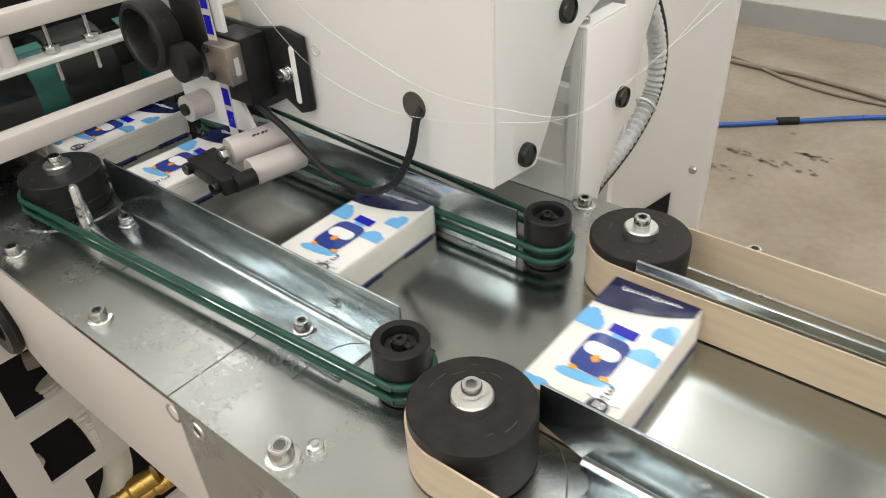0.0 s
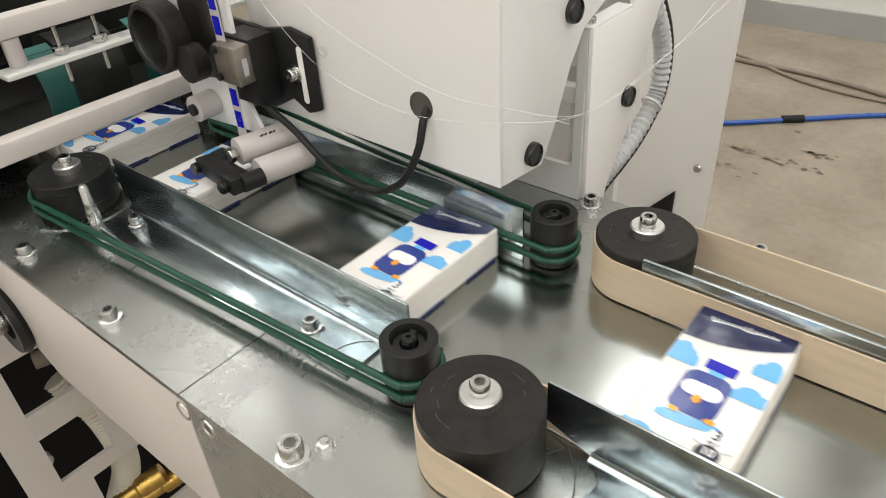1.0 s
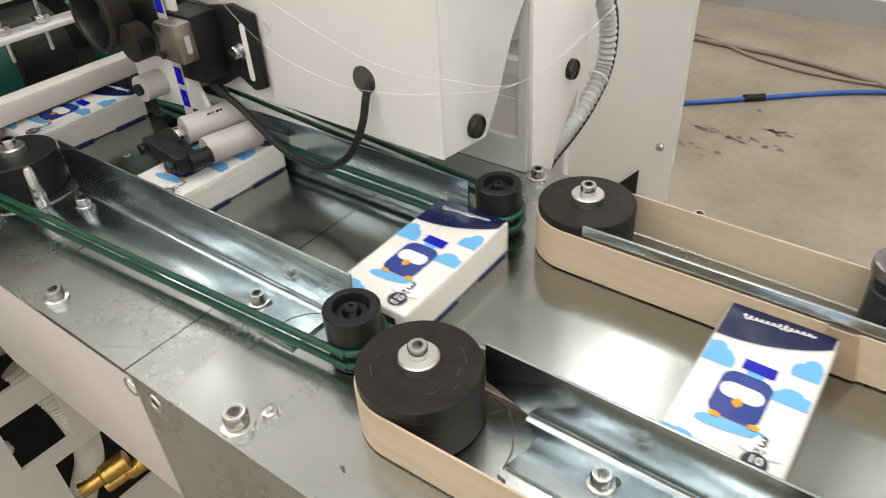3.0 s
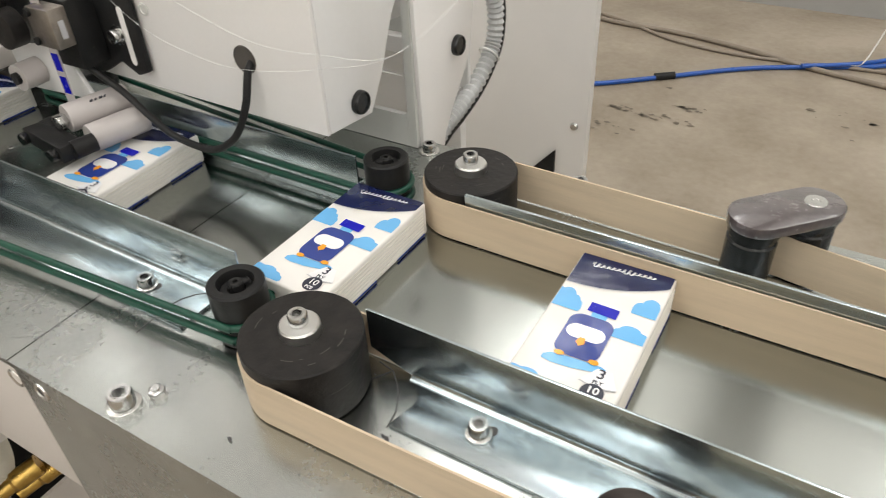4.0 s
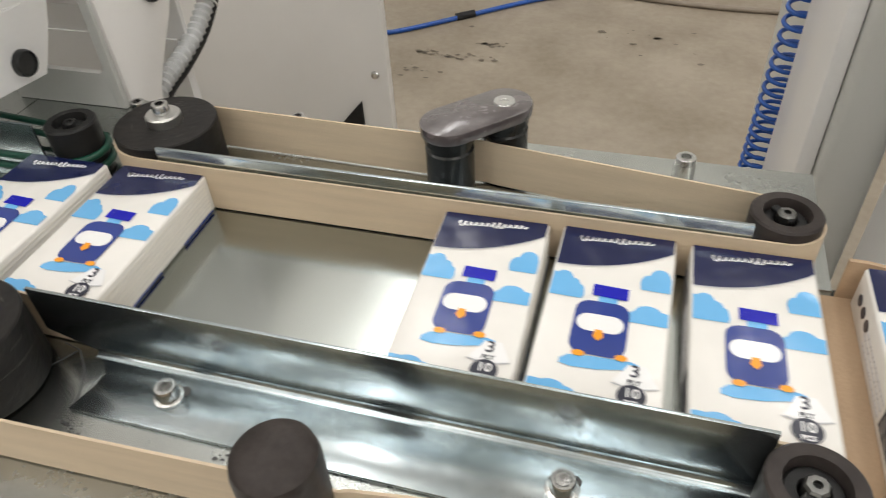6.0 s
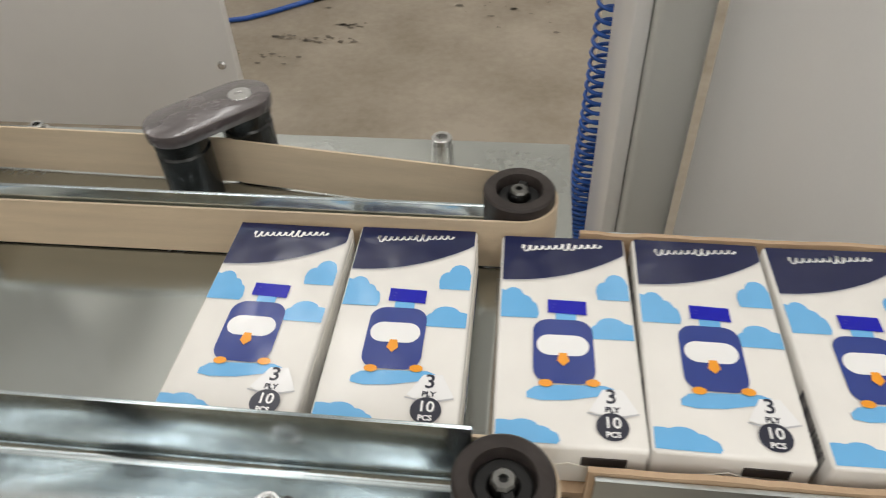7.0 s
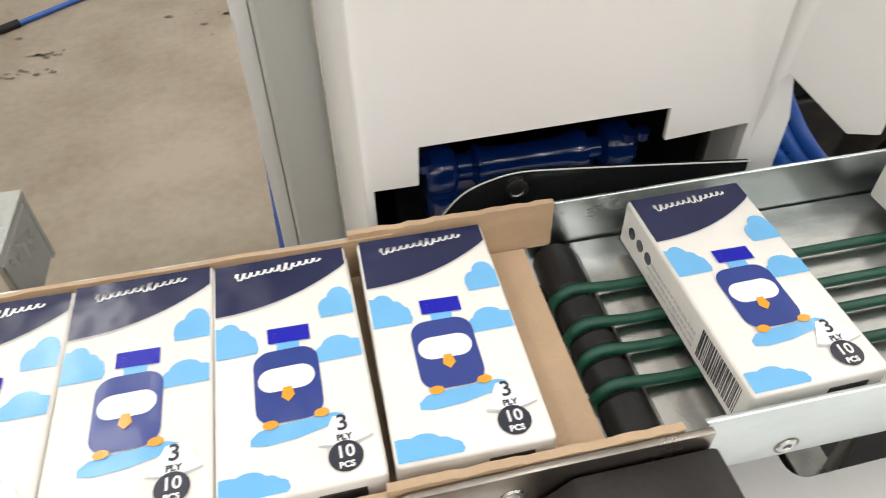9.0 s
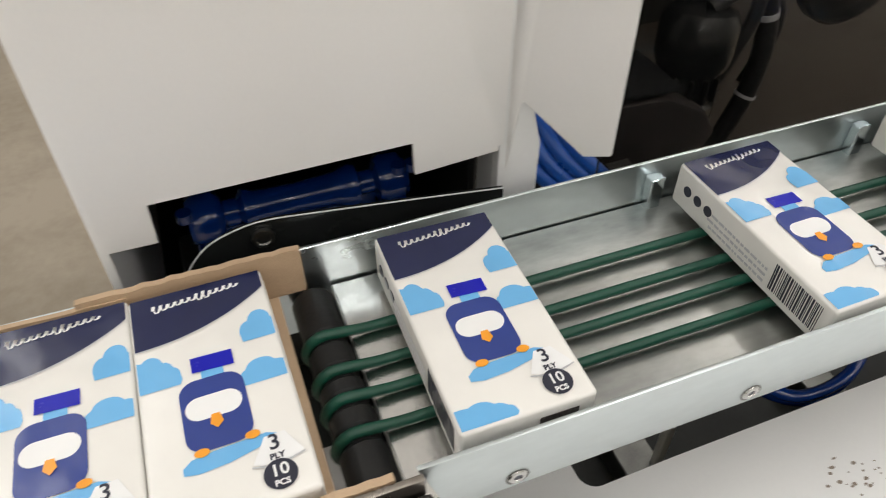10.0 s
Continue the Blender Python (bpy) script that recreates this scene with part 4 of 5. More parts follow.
# Solid black box and dark tray: the machine's inner shade as colour.
part("interior", cbox(-1.95, -0.56, -0.32, 0.20, 0.032, 0.16), DARKI, feed, "black box in place of the shaded machine inside")
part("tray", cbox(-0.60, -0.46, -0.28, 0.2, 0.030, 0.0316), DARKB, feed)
part("cover", cbox(-0.4700, -0.4680, -0.30, 0.20, 0.034, 0.098), CLEAR, feed, "clear plastic cover").visible_shadow = False
for y0 in (-0.040, 0.054):
    bm = bmesh.new()
    strip(bm, [(x, z) for x, z in arc(-0.535, 0.052, 0.045, 60, -60, 12)], y0, y0 + 0.024, 0.0015, False)
    bmesh.ops.rotate(bm, cent=(0, 0, 0), matrix=Matrix.Rotation(radians(90), 3, "X"), verts=bm.verts)
    bmesh.ops.scale(bm, vec=(1, -1, 1), verts=bm.verts)
    part("teal_belt", bm, TEAL, feed, "flat teal belt bent round a drum")
for y in (-0.2, -0.01, 0.11):
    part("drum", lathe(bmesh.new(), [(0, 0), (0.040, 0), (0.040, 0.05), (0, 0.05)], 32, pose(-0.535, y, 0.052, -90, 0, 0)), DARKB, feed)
for z, x in ((0.165, -0.50), (0.185, -0.47)):
    part("chrome_roller", lathe(bmesh.new(), [(0, 0), (0.010, 0), (0.010, 0.3), (0, 0.3)], 28, pose(x, -0.30, z, -90, 0, 0)), CHROME, feed, "bright steel roller")
# end frame under the deck
ef = thing("end_frame", "white slotted end frame under the feed deck", "machine frame")
def framed(y0, y1, z0, z1, wins):
    bm = bmesh.new()
    ys = sorted({y0, y1, *[w[0] for w in wins], *[w[1] for w in wins]})
    zs = sorted({z0, z1, *[w[2] for w in wins], *[w[3] for w in wins]})
    for a, b in zip(ys, ys[1:]):
        for c, d in zip(zs, zs[1:]):
            if not any(w[0] <= a and b <= w[1] and w[2] <= c and d <= w[3] for w in wins):
                box(bm, -0.505, -0.5, a, b, c, d)
    return bm


part("plate", framed(-0.42, 0.02, FZ, -0.02, [(-0.168, -0.112, -0.236, -0.170), (-0.168, -0.108, -0.336, -0.270), (-0.140, -0.040, -0.470, -0.357), (-0.09, -0.03, -0.236, -0.170), (-0.28, -0.2, -0.336, -0.17)]), WARMW, ef, "white sheet with square openings", smooth=0)
part("inner_roller", lathe(bmesh.new(), [(0, 0), (0.010, 0), (0.010, 0.07), (0.008, 0.074), (0, 0.074)], 24, pose(-0.57, -0.125, -0.232, -90, 0, -20)), GREYC, ef, "pale roller inside the frame")
part("inner_knob", lathe(bmesh.new(), [(0, 0), (0.009, 0), (0.009, 0.01), (0, 0.01)], 24, pose(-0.56, -0.165, -0.345, 0, 90, 0)), GREYP, ef)
# Black wall and roof, added so that the frame openings stay dark.
part("shade_wall", cbox(-0.70, -0.69, -0.42, 0.02, FZ, -0.02), DARKI, ef)
part("shade_roof", cbox(-0.69, -0.506, -0.42, 0.02, -0.03, -0.021), DARKI, ef)
hose = thing("ribbed_hose", "cream ribbed hose with brass fittings", "hose")
part("tube", tube(bmesh.new(), [(-0.56, -0.115, -0.26), (-0.54, -0.100, -0.31), (-0.53, -0.0955, -0.345), (-0.53, -0.0945, -0.378), (-0.53, -0.100, -0.410), (-0.53, -0.116, -0.438), (-0.53, -0.135, -0.47)], 0.0165, 14, 16, False, 0.14), CREAM, hose)
for k in range(2):
    part("brass_fitting", lathe(bmesh.new(), [(0, 0), (0.013, 0), (0.013, 0.03), (0.010, 0.034), (0.010, 0.06), (0, 0.06)], 20, pose(-0.500, -0.072 + k * 0.026, -0.420 - k * 0.020, 105, 0, -20)), BRASS, hose)
kn = thing("hand_wheel", "black hand wheel beside the feed deck", "hand wheel", at=pose(-0.425, -0.156, -0.078))
part("rim", lathe(bmesh.new(), [(0.018, -0.004), (0.030, -0.005), (0.033, 0), (0.030, 0.005), (0.018, 0.004)], 32, pose(0, 0, 0, 90, 0, 0), True), BLACKP, kn)
part("hub", lathe(bmesh.new(), [(0, -0.02), (0.010, -0.02), (0.010, 0.012), (0, 0.012)], 24, pose(0, 0, 0, 90, 0, 0)), STEEL, kn)

# ---- white cabinet across the floor ----
cab = thing("white_cabinet", "tall white machine cabinet standing across the floor", "cabinet")
part("body", cbox(-1.9, -0.36, 1.32, 1.35, -0.80, 1.2, 0.004), WHITE2, cab, "smooth white sheet")
for x in (-1.7, -0.46):
    part("foot", cbox(x - 0.03, x + 0.03, 1.322, 1.348, FZ, -0.80, 0.003), BLACKP, cab)
part("vent_flap", prism(bmesh.new(), [(-0.520, -0.780), (-0.440, -0.690), (-0.440, -0.780)], 1.312, 1.319, "y"), BLACKP, cab, "small black flap")
part("screw", lathe(bmesh.new(), [(0, 0), (0.011, 0), (0.008, 0.006), (0, 0.008)], 20, pose(-0.394, 1.319, -0.612, 90, 0, 0)), CHROME, cab)

# ---- right-hand cabinet ----
CF = 0.080
rc = thing("drive_cabinet", "tall white cabinet with stepped cut-outs beside the conveyor", "cabinet")
part("front_panel", prism(bmesh.new(), [(0.537, 0.62), (0.537, -0.5), (0.5405, -0.5), (0.5410, 0.0268), (0.5612, 0.0266), (0.5618, 0.0472), (0.6772, 0.0490), (0.6778, 0.0312), (0.7200, 0.0342), (0.7202, 0.0372), (0.7228, 0.0372), (0.7232, 0.62)], CF, CF + 0.003, "y", 0.0004), WHITE, rc, "white front sheet with a stepped lower edge")
part("side_panel", cbox(0.5365, 0.5395, CF + 0.0034, 0.52, -0.88, 0.62, 0.0008), WHITE2, rc, "white side sheet")
bm = prism(bmesh.new(), [(0.0, 0.62), (0.0, 0.0445), (0.0125, 0.0400), (0.0440, 0.0595), (0.0460, 0.0560), (0.0530, 0.0), (0.0580, 0.0), (0.0580, 0.62)], 0.0, 0.0025, "x", 0.0004)
part("second_panel", bm, WHITE, rc, "white sheet with a slanted lower edge", pose(0.7590, 0.0450, 0, 0, 0, 40))
part("post", prism(bmesh.new(), [(0.7222, 0.62), (0.7222, -0.2), (0.745, -0.2), (0.745, 0.03), (0.737, 0.062), (0.737, 0.62)], CF + 0.004, CF + 0.030, "y", 0.001), WHITE2, rc)
# Added black sheets that put the shade inside the cabinet into colour.
part("shade_lining", cbox(0.541, 0.72, 0.40, 0.41, -0.5, 0.6), DARKI, rc)
part("shade_lining", cbox(0.541, 0.72, CF + 0.006, 0.40, 0.13, 0.14), DARKI, rc)
part("shade_lining", cbox(0.541, 0.72, CF + 0.004, 0.40, -0.12, -0.11), DARKI, rc)
part("shade_lining", cbox(0.718, 0.7215, CF + 0.031, 0.40, -0.12, 0.6), DARKI, rc)
part("column", cbox(0.473, 0.5360, 0.547, 0.61, FZ, 0.6, 0.010, 3), GREYP, rc, "grey corner column")
part("column_edge", cbox(0.4525, 0.4720, 0.560, 0.75, FZ, 0.6, 0.004), WHITE2, rc, "pale edge strip")
part("rear_side", cbox(0.474, 0.536, 0.611, 1.1, FZ, 0.6), GREYP, rc)
mot = thing("blue_gearbox", "dark blue cast gearbox inside the cabinet opening", "gearbox")
part("shaft_housing", lathe(bmesh.new(), [(0, 0), (0.012, 0), (0.014, 0.003), (0.014, 0.013), (0.012, 0.016), (0.0075, 0.018), (0.0075, 0.025), (0.0118, 0.028), (0.0092, 0.034), (0.0082, 0.055), (0.0095, 0.076), (0.0125, 0.084), (0.0118, 0.088), (0.0065, 0.090), (0.0065, 0.097), (0.0120, 0.099), (0.0138, 0.102), (0.0138, 0.112), (0.0115, 0.115), (0, 0.115)], 32, pose(0.572, 0.130, -0.006, 0, 90, 0)), BLUEP, mot)
part("flange", cbox(0.573, 0.586, 0.112, 0.148, -0.060, -0.012, 0.004), BLUEP, mot)
part("flange", cbox(0.673, 0.686, 0.112, 0.148, -0.060, -0.012, 0.004), BLUEP, mot)
part("rib", cbox(0.588, 0.672, 0.134, 0.140, -0.045, -0.012, 0.002), BLUEP, mot)
part("base", cbox(0.560, 0.70, 0.10, 0.17, -0.109, -0.045, 0.004), BLACKP, mot)
for x in (0.571, 0.682, 0.690):
    part("bolt", lathe(bmesh.new(), [(0, 0), (0.004, 0), (0.004, 0.005), (0, 0.005)], 16, pose(x, 0.122, 0.002)), BLUEP, mot)
grd = thing("belt_guard", "clear plastic guard arching over a dark drive belt", "guard")
gp = [(0.566, 0.006), (0.571, 0.016), (0.580, 0.0255), (0.592, 0.0305), (0.606, 0.0325), (0.63, 0.0300), (0.68, 0.0235), (0.72, 0.018)]
bm = bmesh.new()
prism(bm, gp + [(0.72, -0.03), (0.566, -0.03)], 0.0720, 0.0735, "y")
part("plate", bm, BLACKG, grd, "dark glossy plate")
part("edge", tube(bmesh.new(), [(x, 0.0715, z) for x, z in gp], 0.0004, 8, 6), CONDUIT, grd, "clear moulded edge")
part("hub_boss", lathe(bmesh.new(), [(0.003, 0), (0.0050, 0), (0.0050, 0.002), (0.0035, 0.002), (0.003, 0.0012), (0, 0.0012)], 20, pose(0.604, 0.0718, 0.0235, 90, 0, 0)), DSTEEL, grd)
hs = thing("blue_hoses", "bundle of blue air hoses behind the white sheet", "hose")
for k in range(4):
    part("hose", tube(bmesh.new(), [(0.735 + k * 0.006, 0.14, 0.06), (0.748 + k * 0.008, 0.135, 0.02), (0.765 + k * 0.011, 0.13, -0.02), (0.80 + k * 0.012, 0.13, -0.06)], 0.0048, 10, 6), BLUEC, hs)
win = thing("machine_window", "dark smoked window with black motor and hoses behind it", "machine window")
part("pane", cbox(0.7860, 1.9, 0.0900, 0.0920, -0.0100, 0.62), SMOKE, win, "smoked plastic pane").visible_shadow = False
part("back_wall", cbox(0.75, 2.3, 0.640, 0.650, FZ, 0.62), TAN, win)
part("dark_rail", cbox(0.85, 1.31, 0.600, 0.638, -0.225, 0.06, 0.004), DARKI, win)
part("top_rail", cbox(0.787, 2.3, 0.093, 0.120, 0.60, 0.62, 0.002, 1), WHITE2, win)
MOTOR = pose(1.152, 0.45, -0.265, -8, 6, 0)
motor = part("motor", lathe(bmesh.new(), [(0, 0), (0.036, 0), (0.038, 0.004), (0.038, 0.016), (0.034, 0.020), (0.034, 0.055), (0.042, 0.060), (0.047, 0.075), (0.047, 0.115), (0.040, 0.128), (0.022, 0.134), (0, 0.134)], 32), BLACKG, win, "glossy black motor", MOTOR)
for k in range(12):
    part("fin", cbox(0.032, 0.0395, -0.0018, 0.0018, 0.023, 0.052, 0.0005, 1), BLACKP, motor, at=pose(0, 0, 0, 0, 0, 30 * k))
part("cable_gland", lathe(bmesh.new(), [(0, 0), (0.012, 0), (0.012, 0.010), (0.009, 0.014), (0.009, 0.022), (0, 0.022)], 16), BLACKP, win, at=pose(1.172, 0.44, -0.245, 0, 50, 0))
part("gearbox", prism(bmesh.new(), [(0.86, FZ), (0.86, -0.195), (1.09, -0.205), (1.15, -0.235), (1.175, -0.27), (1.160, -0.295), (1.170, -0.345), (1.140, -0.40), (1.08, FZ)], 0.40, 0.54, "y", 0.008), BLACKS, win, "black gearbox casting")
for k in range(7):
    part("rib", prism(bmesh.new(), [(0.955 + k * 0.022, -0.200), (0.976 + k * 0.022, -0.190 - k * 0.001), (0.979 + k * 0.022, -0.201)], 0.405, 0.50, "y"), BLACKG, win, "glossy cooling rib")
for pts, r in (([(1.178, 0.44, -0.238), (1.190, 0.44, -0.215), (1.205, 0.44, -0.180), (1.218, 0.44, -0.140), (1.225, 0.45, -0.06)], 0.0085),
               ([(1.19, 0.45, -0.42), (1.215, 0.45, -0.355), (1.240, 0.45, -0.300), (1.256, 0.45, -0.245), (1.256, 0.45, -0.190), (1.244, 0.45, -0.145), (1.225, 0.45, -0.09)], 0.0130),
               ([(1.258, 0.465, -0.255), (1.277, 0.465, -0.205), (1.278, 0.465, -0.165), (1.262, 0.465, -0.135), (1.24, 0.465, -0.08)], 0.0100),
               ([(1.160, 0.45, -0.130), (1.185, 0.45, -0.118), (1.215, 0.45, -0.105), (1.24, 0.45, -0.08)], 0.0090)):
    part("hose", tube(bmesh.new(), pts, r, 12, 8), BLACKC, win, "black rubber hose")
part("hose_tie", lathe(bmesh.new(), [(0.0131, -0.002), (0.0140, -0.002), (0.0140, 0.002), (0.0131, 0.002)], 24, pose(1.2525, 0.45, -0.262, 0, 14, 0), True), GREYI, win, "grey cable tie")
part("hose_tie", lathe(bmesh.new(), [(0.0131, -0.004), (0.0142, -0.004), (0.0142, 0.004), (0.0131, 0.004)], 24, pose(1.2455, 0.45, -0.150, 0, -14, 0), True), GREYI, win, "grey cable tie")
part("round_cover", lathe(bmesh.new(), [(0, 0), (0.076, 0), (0.080, -0.004), (0.080, -0.02), (0, -0.02)], 40, pose(1.372, 0.45, -0.108, 90, 0, 0)), BLACKP, win)
part("cover_shaft", lathe(bmesh.new(), [(0, 0), (0.02, 0), (0.02, 0.168), (0, 0.168)], 20, pose(1.372, 0.471, -0.108, -90, 0, 0)), DSTEEL, win, "dark shaft behind the round cover")
part("wall_hole", lathe(bmesh.new(), [(0, 0), (0.013, 0), (0.013, 0.002), (0, 0.002)], 20, pose(1.262, 0.6390, -0.268, 90, 0, 0)), BLACKG, win)
turns, coil = 60, []
for k in range(turns * 8):
    u = k / (turns * 8)
    z = 0.16 - 0.86 * (1 - (1 - u) ** 1.9)
    rr = 0.012 + 0.014 * min(u * 1.4, 1)
    coil.append((0.4585 - 0.012 * u + rr * math.cos(k * math.pi / 4), 0.82 + rr * math.sin(k * math.pi / 4), z))
solid("coiled_hose", tube(bmesh.new(), coil, 0.0032, 6, 2), BLUEC, "blue coiled air hose hanging beside the cabinet", "hose")

# ---- outfeed with round belts ----
out = thing("outfeed_conveyor", "steel outfeed channel with four green round belts", "conveyor")
part("far_wall", cbox(0.606, 1.7, 0.0612, 0.0630, -0.03, 0.0205, 0.0004, 1), RAIL, out, "bright steel side wall")
bm = prism(bmesh.new(), [(0.6300, 0.0236), (0.6425, -0.0148), (0.6440, -0.0108), (1.7, -0.0108), (1.7, 0.0236)], -0.0590, -0.0570, "y", 0.0004)
part("near_wall", bm, RAIL, out, "bright steel side wall with a cut end")
part("bed", cbox(0.6285, 1.7, -0.0568, 0.0602, -0.0095, -0.0055), BEDM, out, "dull steel bed")
part("end_plate", cbox(0.6290, 0.6520, -0.0560, 0.0598, -0.0054, -0.0047, 0.0002, 1), STEEL, out, "bright bare steel strip at the bed end")
part("wall_stop", cbox(0.795, 0.803, 0.0550, 0.0611, -0.0060, 0.0130, 0.0005, 1), GUIDE, out, "small stop block on the wall")
part("wall_stop", cbox(0.928, 0.936, 0.0550, 0.0611, -0.0060, 0.0130, 0.0005, 1), GUIDE, out, "small stop block on the wall")
for x in (0.6680, 0.7715, 0.875, 0.98):
    part("screw_socket", lathe(bmesh.new(), [(0, 0), (0.0015, 0), (0.0015, 0.0003), (0, 0.0003)], 12, pose(x, -0.0592, -0.0043, 90, 0, 0)), BLACKI, out, "dark screw socket")
    part("screw_gap", lathe(bmesh.new(), [(0, 0), (0.0048, 0), (0.0048, 0.0001), (0, 0.0001)], 22, pose(x, -0.05905, -0.0043, 90, 0, 0)), DSTEEL, out, "dark rim round the screw")
    part("wall_screw", lathe(bmesh.new(), [(0, 0), (0.0040, 0), (0.0034, 0.0006), (0.0018, 0.0006), (0.0015, 0.0001), (0, 0.0001)], 22, pose(x, -0.0591, -0.0043, 90, 0, 0)), CHROME, out)
part("roller", lathe(bmesh.new(), [(0, -0.058), (0.0090, -0.058), (0.0100, -0.056)] + [q for yy in (-0.0238, -0.0075, 0.0070, 0.0262) for q in ((0.0100, yy - 0.0045), (0.0086, yy - 0.0028), (0.0086, yy + 0.0028), (0.0100, yy + 0.0045))] + [(0.0100, 0.054), (0.0090, 0.056), (0, 0.056)], 32, pose(0.6185, 0, -0.0085, -90, 0, 0)), BLACKP, out, "black grooved roller")
for yy in (-0.0238, -0.0075, 0.0070, 0.0262):
    pts = [(1.65, yy, -0.0010), (1.3, yy, -0.0010), (1.0, yy, -0.0010), (0.8, yy, -0.0010), (0.72, yy, -0.0010), (0.67, yy, -0.0010), (0.648, yy, -0.0010), (0.635, yy, -0.0008)] + [(0.6185 - 0.0098 * math.sin(radians(a)), yy, -0.0085 + 0.0098 * math.cos(radians(a))) for a in (0, 30, 60, 90, 120, 150, 180)] + [(0.632, yy, -0.0185), (0.65, yy, -0.0185), (0.7, yy, -0.0185), (0.9, yy, -0.0185), (1.65, yy, -0.0185)]
    part("round_belt", tube(bmesh.new(), pts, 0.0024, 10, 5, True), GREEN, out, "dark green round belt")
# Near-black sheet standing in for the shade under the bed.
part("under_shade", cbox(0.6285, 1.7, -0.0500, 0.0600, -0.030, -0.026), DARKB, out)
brk = thing("channel_bracket", "bent steel bracket with two countersunk screws under the liner", "bracket")
part("plate", prism(bmesh.new(), [(0.521, 0.0195), (0.530, 0.0225), (0.575, 0.0235), (0.6315, 0.0235), (0.6315, -0.05), (0.521, -0.05)], -0.0628, -0.0600, "y", 0.0006), BROWNS, brk)
part("ledge", cbox(0.521, 0.57, -0.090, -0.0630, -0.006, -0.003, 0.001), STEEL, brk)
for x in (0.5490, 0.5632):
    part("screw", lathe(bmesh.new(), [(0, 0), (0.0045, 0), (0.0040, 0.0006), (0.0018, 0.0006), (0.0015, 0.0001), (0, 0.0001)], 22, pose(x, -0.0629, 0.0100, 90, 0, 0)), CHROME, brk)
blkb = thing("bearing_block", "black bearing block with a steel ring below the channel", "bearing")
part("block", prism(bmesh.new(), [(0.572, -0.050), (0.572, 0.006), (0.583, 0.0165), (0.6335, 0.0165), (0.6335, -0.050)], -0.0960, -0.0632, "y", 0.0022), BLACKS, blkb)
part("pinch_bolt", screw_head(bmesh.new(), 0.0036, 0.0020, 0.0), CHROME, blkb, at=pose(0.626, -0.0962, -0.004, 90, 0, 0))
part("ring", lathe(bmesh.new(), [(0.008, 0), (0.013, 0), (0.0125, 0.002), (0.009, 0.002), (0.008, 0)], 32, pose(0.604, -0.0961, -0.012, 90, 0, 0)), STEEL, blkb)
part("shaft", lathe(bmesh.new(), [(0, 0), (0.005, 0), (0.005, 0.004), (0, 0.004)], 20, pose(0.604, -0.0961, -0.012, 90, 0, 0)), DSTEEL, blkb)
base = thing("base_cabinet", "white painted machine base below the outfeed", "machine base")
WHITE3 = mat("bright_white_enamel", (0.88, 0.88, 0.87), 0.4, 0.0, 0.04, 9, 0.05, 400)
part("top", prism(bmesh.new(), [(0.60, -0.55), (0.60, 0.05), (0.7330, 0.05)] + arc(0.7430, -0.0150, 0.010, 180, 270, 8) + [(0.790, -0.0240), (1.7, -0.0195), (1.7, -0.55)], -0.135, -0.12, "z"), WHITE3, base, "white sheet with chipped paint")
part("side", cbox(0.602, 1.7, -0.540, -0.530, FZ, -0.136), WHITE3, base)
# Back of the white base, coloured near-black for its shade.
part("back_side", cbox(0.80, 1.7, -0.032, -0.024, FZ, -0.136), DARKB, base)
part("rib_post", cbox(0.842, 0.850, 0.030, 0.036, FZ, -0.10, 0.001, 1), GREYP, base, "thin pale upright rib")
bmc = bmesh.new()
rng = random.Random(12)
for k in range(26):
    px, py, r = 0.876 + rng.gauss(0, 0.014), -0.070 + rng.gauss(0, 0.006), rng.uniform(0.0005, 0.0022)
    bmc.faces.new([bmc.verts.new((px + r * rng.uniform(0.6, 1.3) * math.cos(a), py + 0.6 * r * rng.uniform(0.6, 1.3) * math.sin(a), -0.1196)) for a in (0, 0.9, 1.8, 2.7, 3.6, 4.5, 5.4)])
part("paint_chip", bmc, GREYC, base, "small chips in the paint")
# Dark sheet added so that the gap below the channel looks shaded.
under = thing("under_frame", "added dark sheet for the shade below the pack channel", "frame", at=pose(0.38, -0.02, -0.30))
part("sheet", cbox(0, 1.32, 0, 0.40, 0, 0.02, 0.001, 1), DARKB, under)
part("cross_rail", cbox(0.44, 0.47, 0.004, 0.396, 0.0205, 0.045, 0.001, 1), DSTEEL, under, "dark steel cross rail")
part("cross_rail", cbox(0.62, 0.65, 0.004, 0.396, 0.0205, 0.045, 0.001, 1), DSTEEL, under, "dark steel cross rail")
for k in range(2):
    solid("blue_hose", tube(bmesh.new(), [(0.86, 0.05, -0.10), (0.865, 0.015, -0.130 + 0.010 * k), (0.895 - 0.01 * k, -0.012, -0.138 + 0.010 * k), (0.93, -0.010, -0.125), (0.955, 0.015, -0.10), (0.97, 0.05, -0.06)], 0.004, 8, 8), BLUEP, "dark blue hose curling under the outfeed", "hose")
legs = thing("conveyor_stand", "steel stand carrying the conveyor decks", "stand")
for x in (-0.12, 0.30):
    for y in (-0.135, 0.135):
        part("leg", cbox(x - 0.02, x + 0.02, y - 0.013, y + 0.013, FZ, -0.0045, 0.002), GALV, legs)


# ---- tissue packs ----
PW, PL, PH = 0.0532, 0.1055, 0.0232
PZ = PH + 0.0003


def text_mesh(text, size, material):
    c = bpy.data.curves.new("text", "FONT")
    c.body, c.size, c.align_x, c.align_y, c.resolution_u, c.offset = text, size, "CENTER", "CENTER", 3, 0.00012
    ob = new("text", c)
    me = bpy.data.meshes.new_from_object(ob.evaluated_get(bpy.context.evaluated_depsgraph_get()))
    bpy.data.objects.remove(ob)
    me.materials.clear()
    me.materials.append(material)
    return me


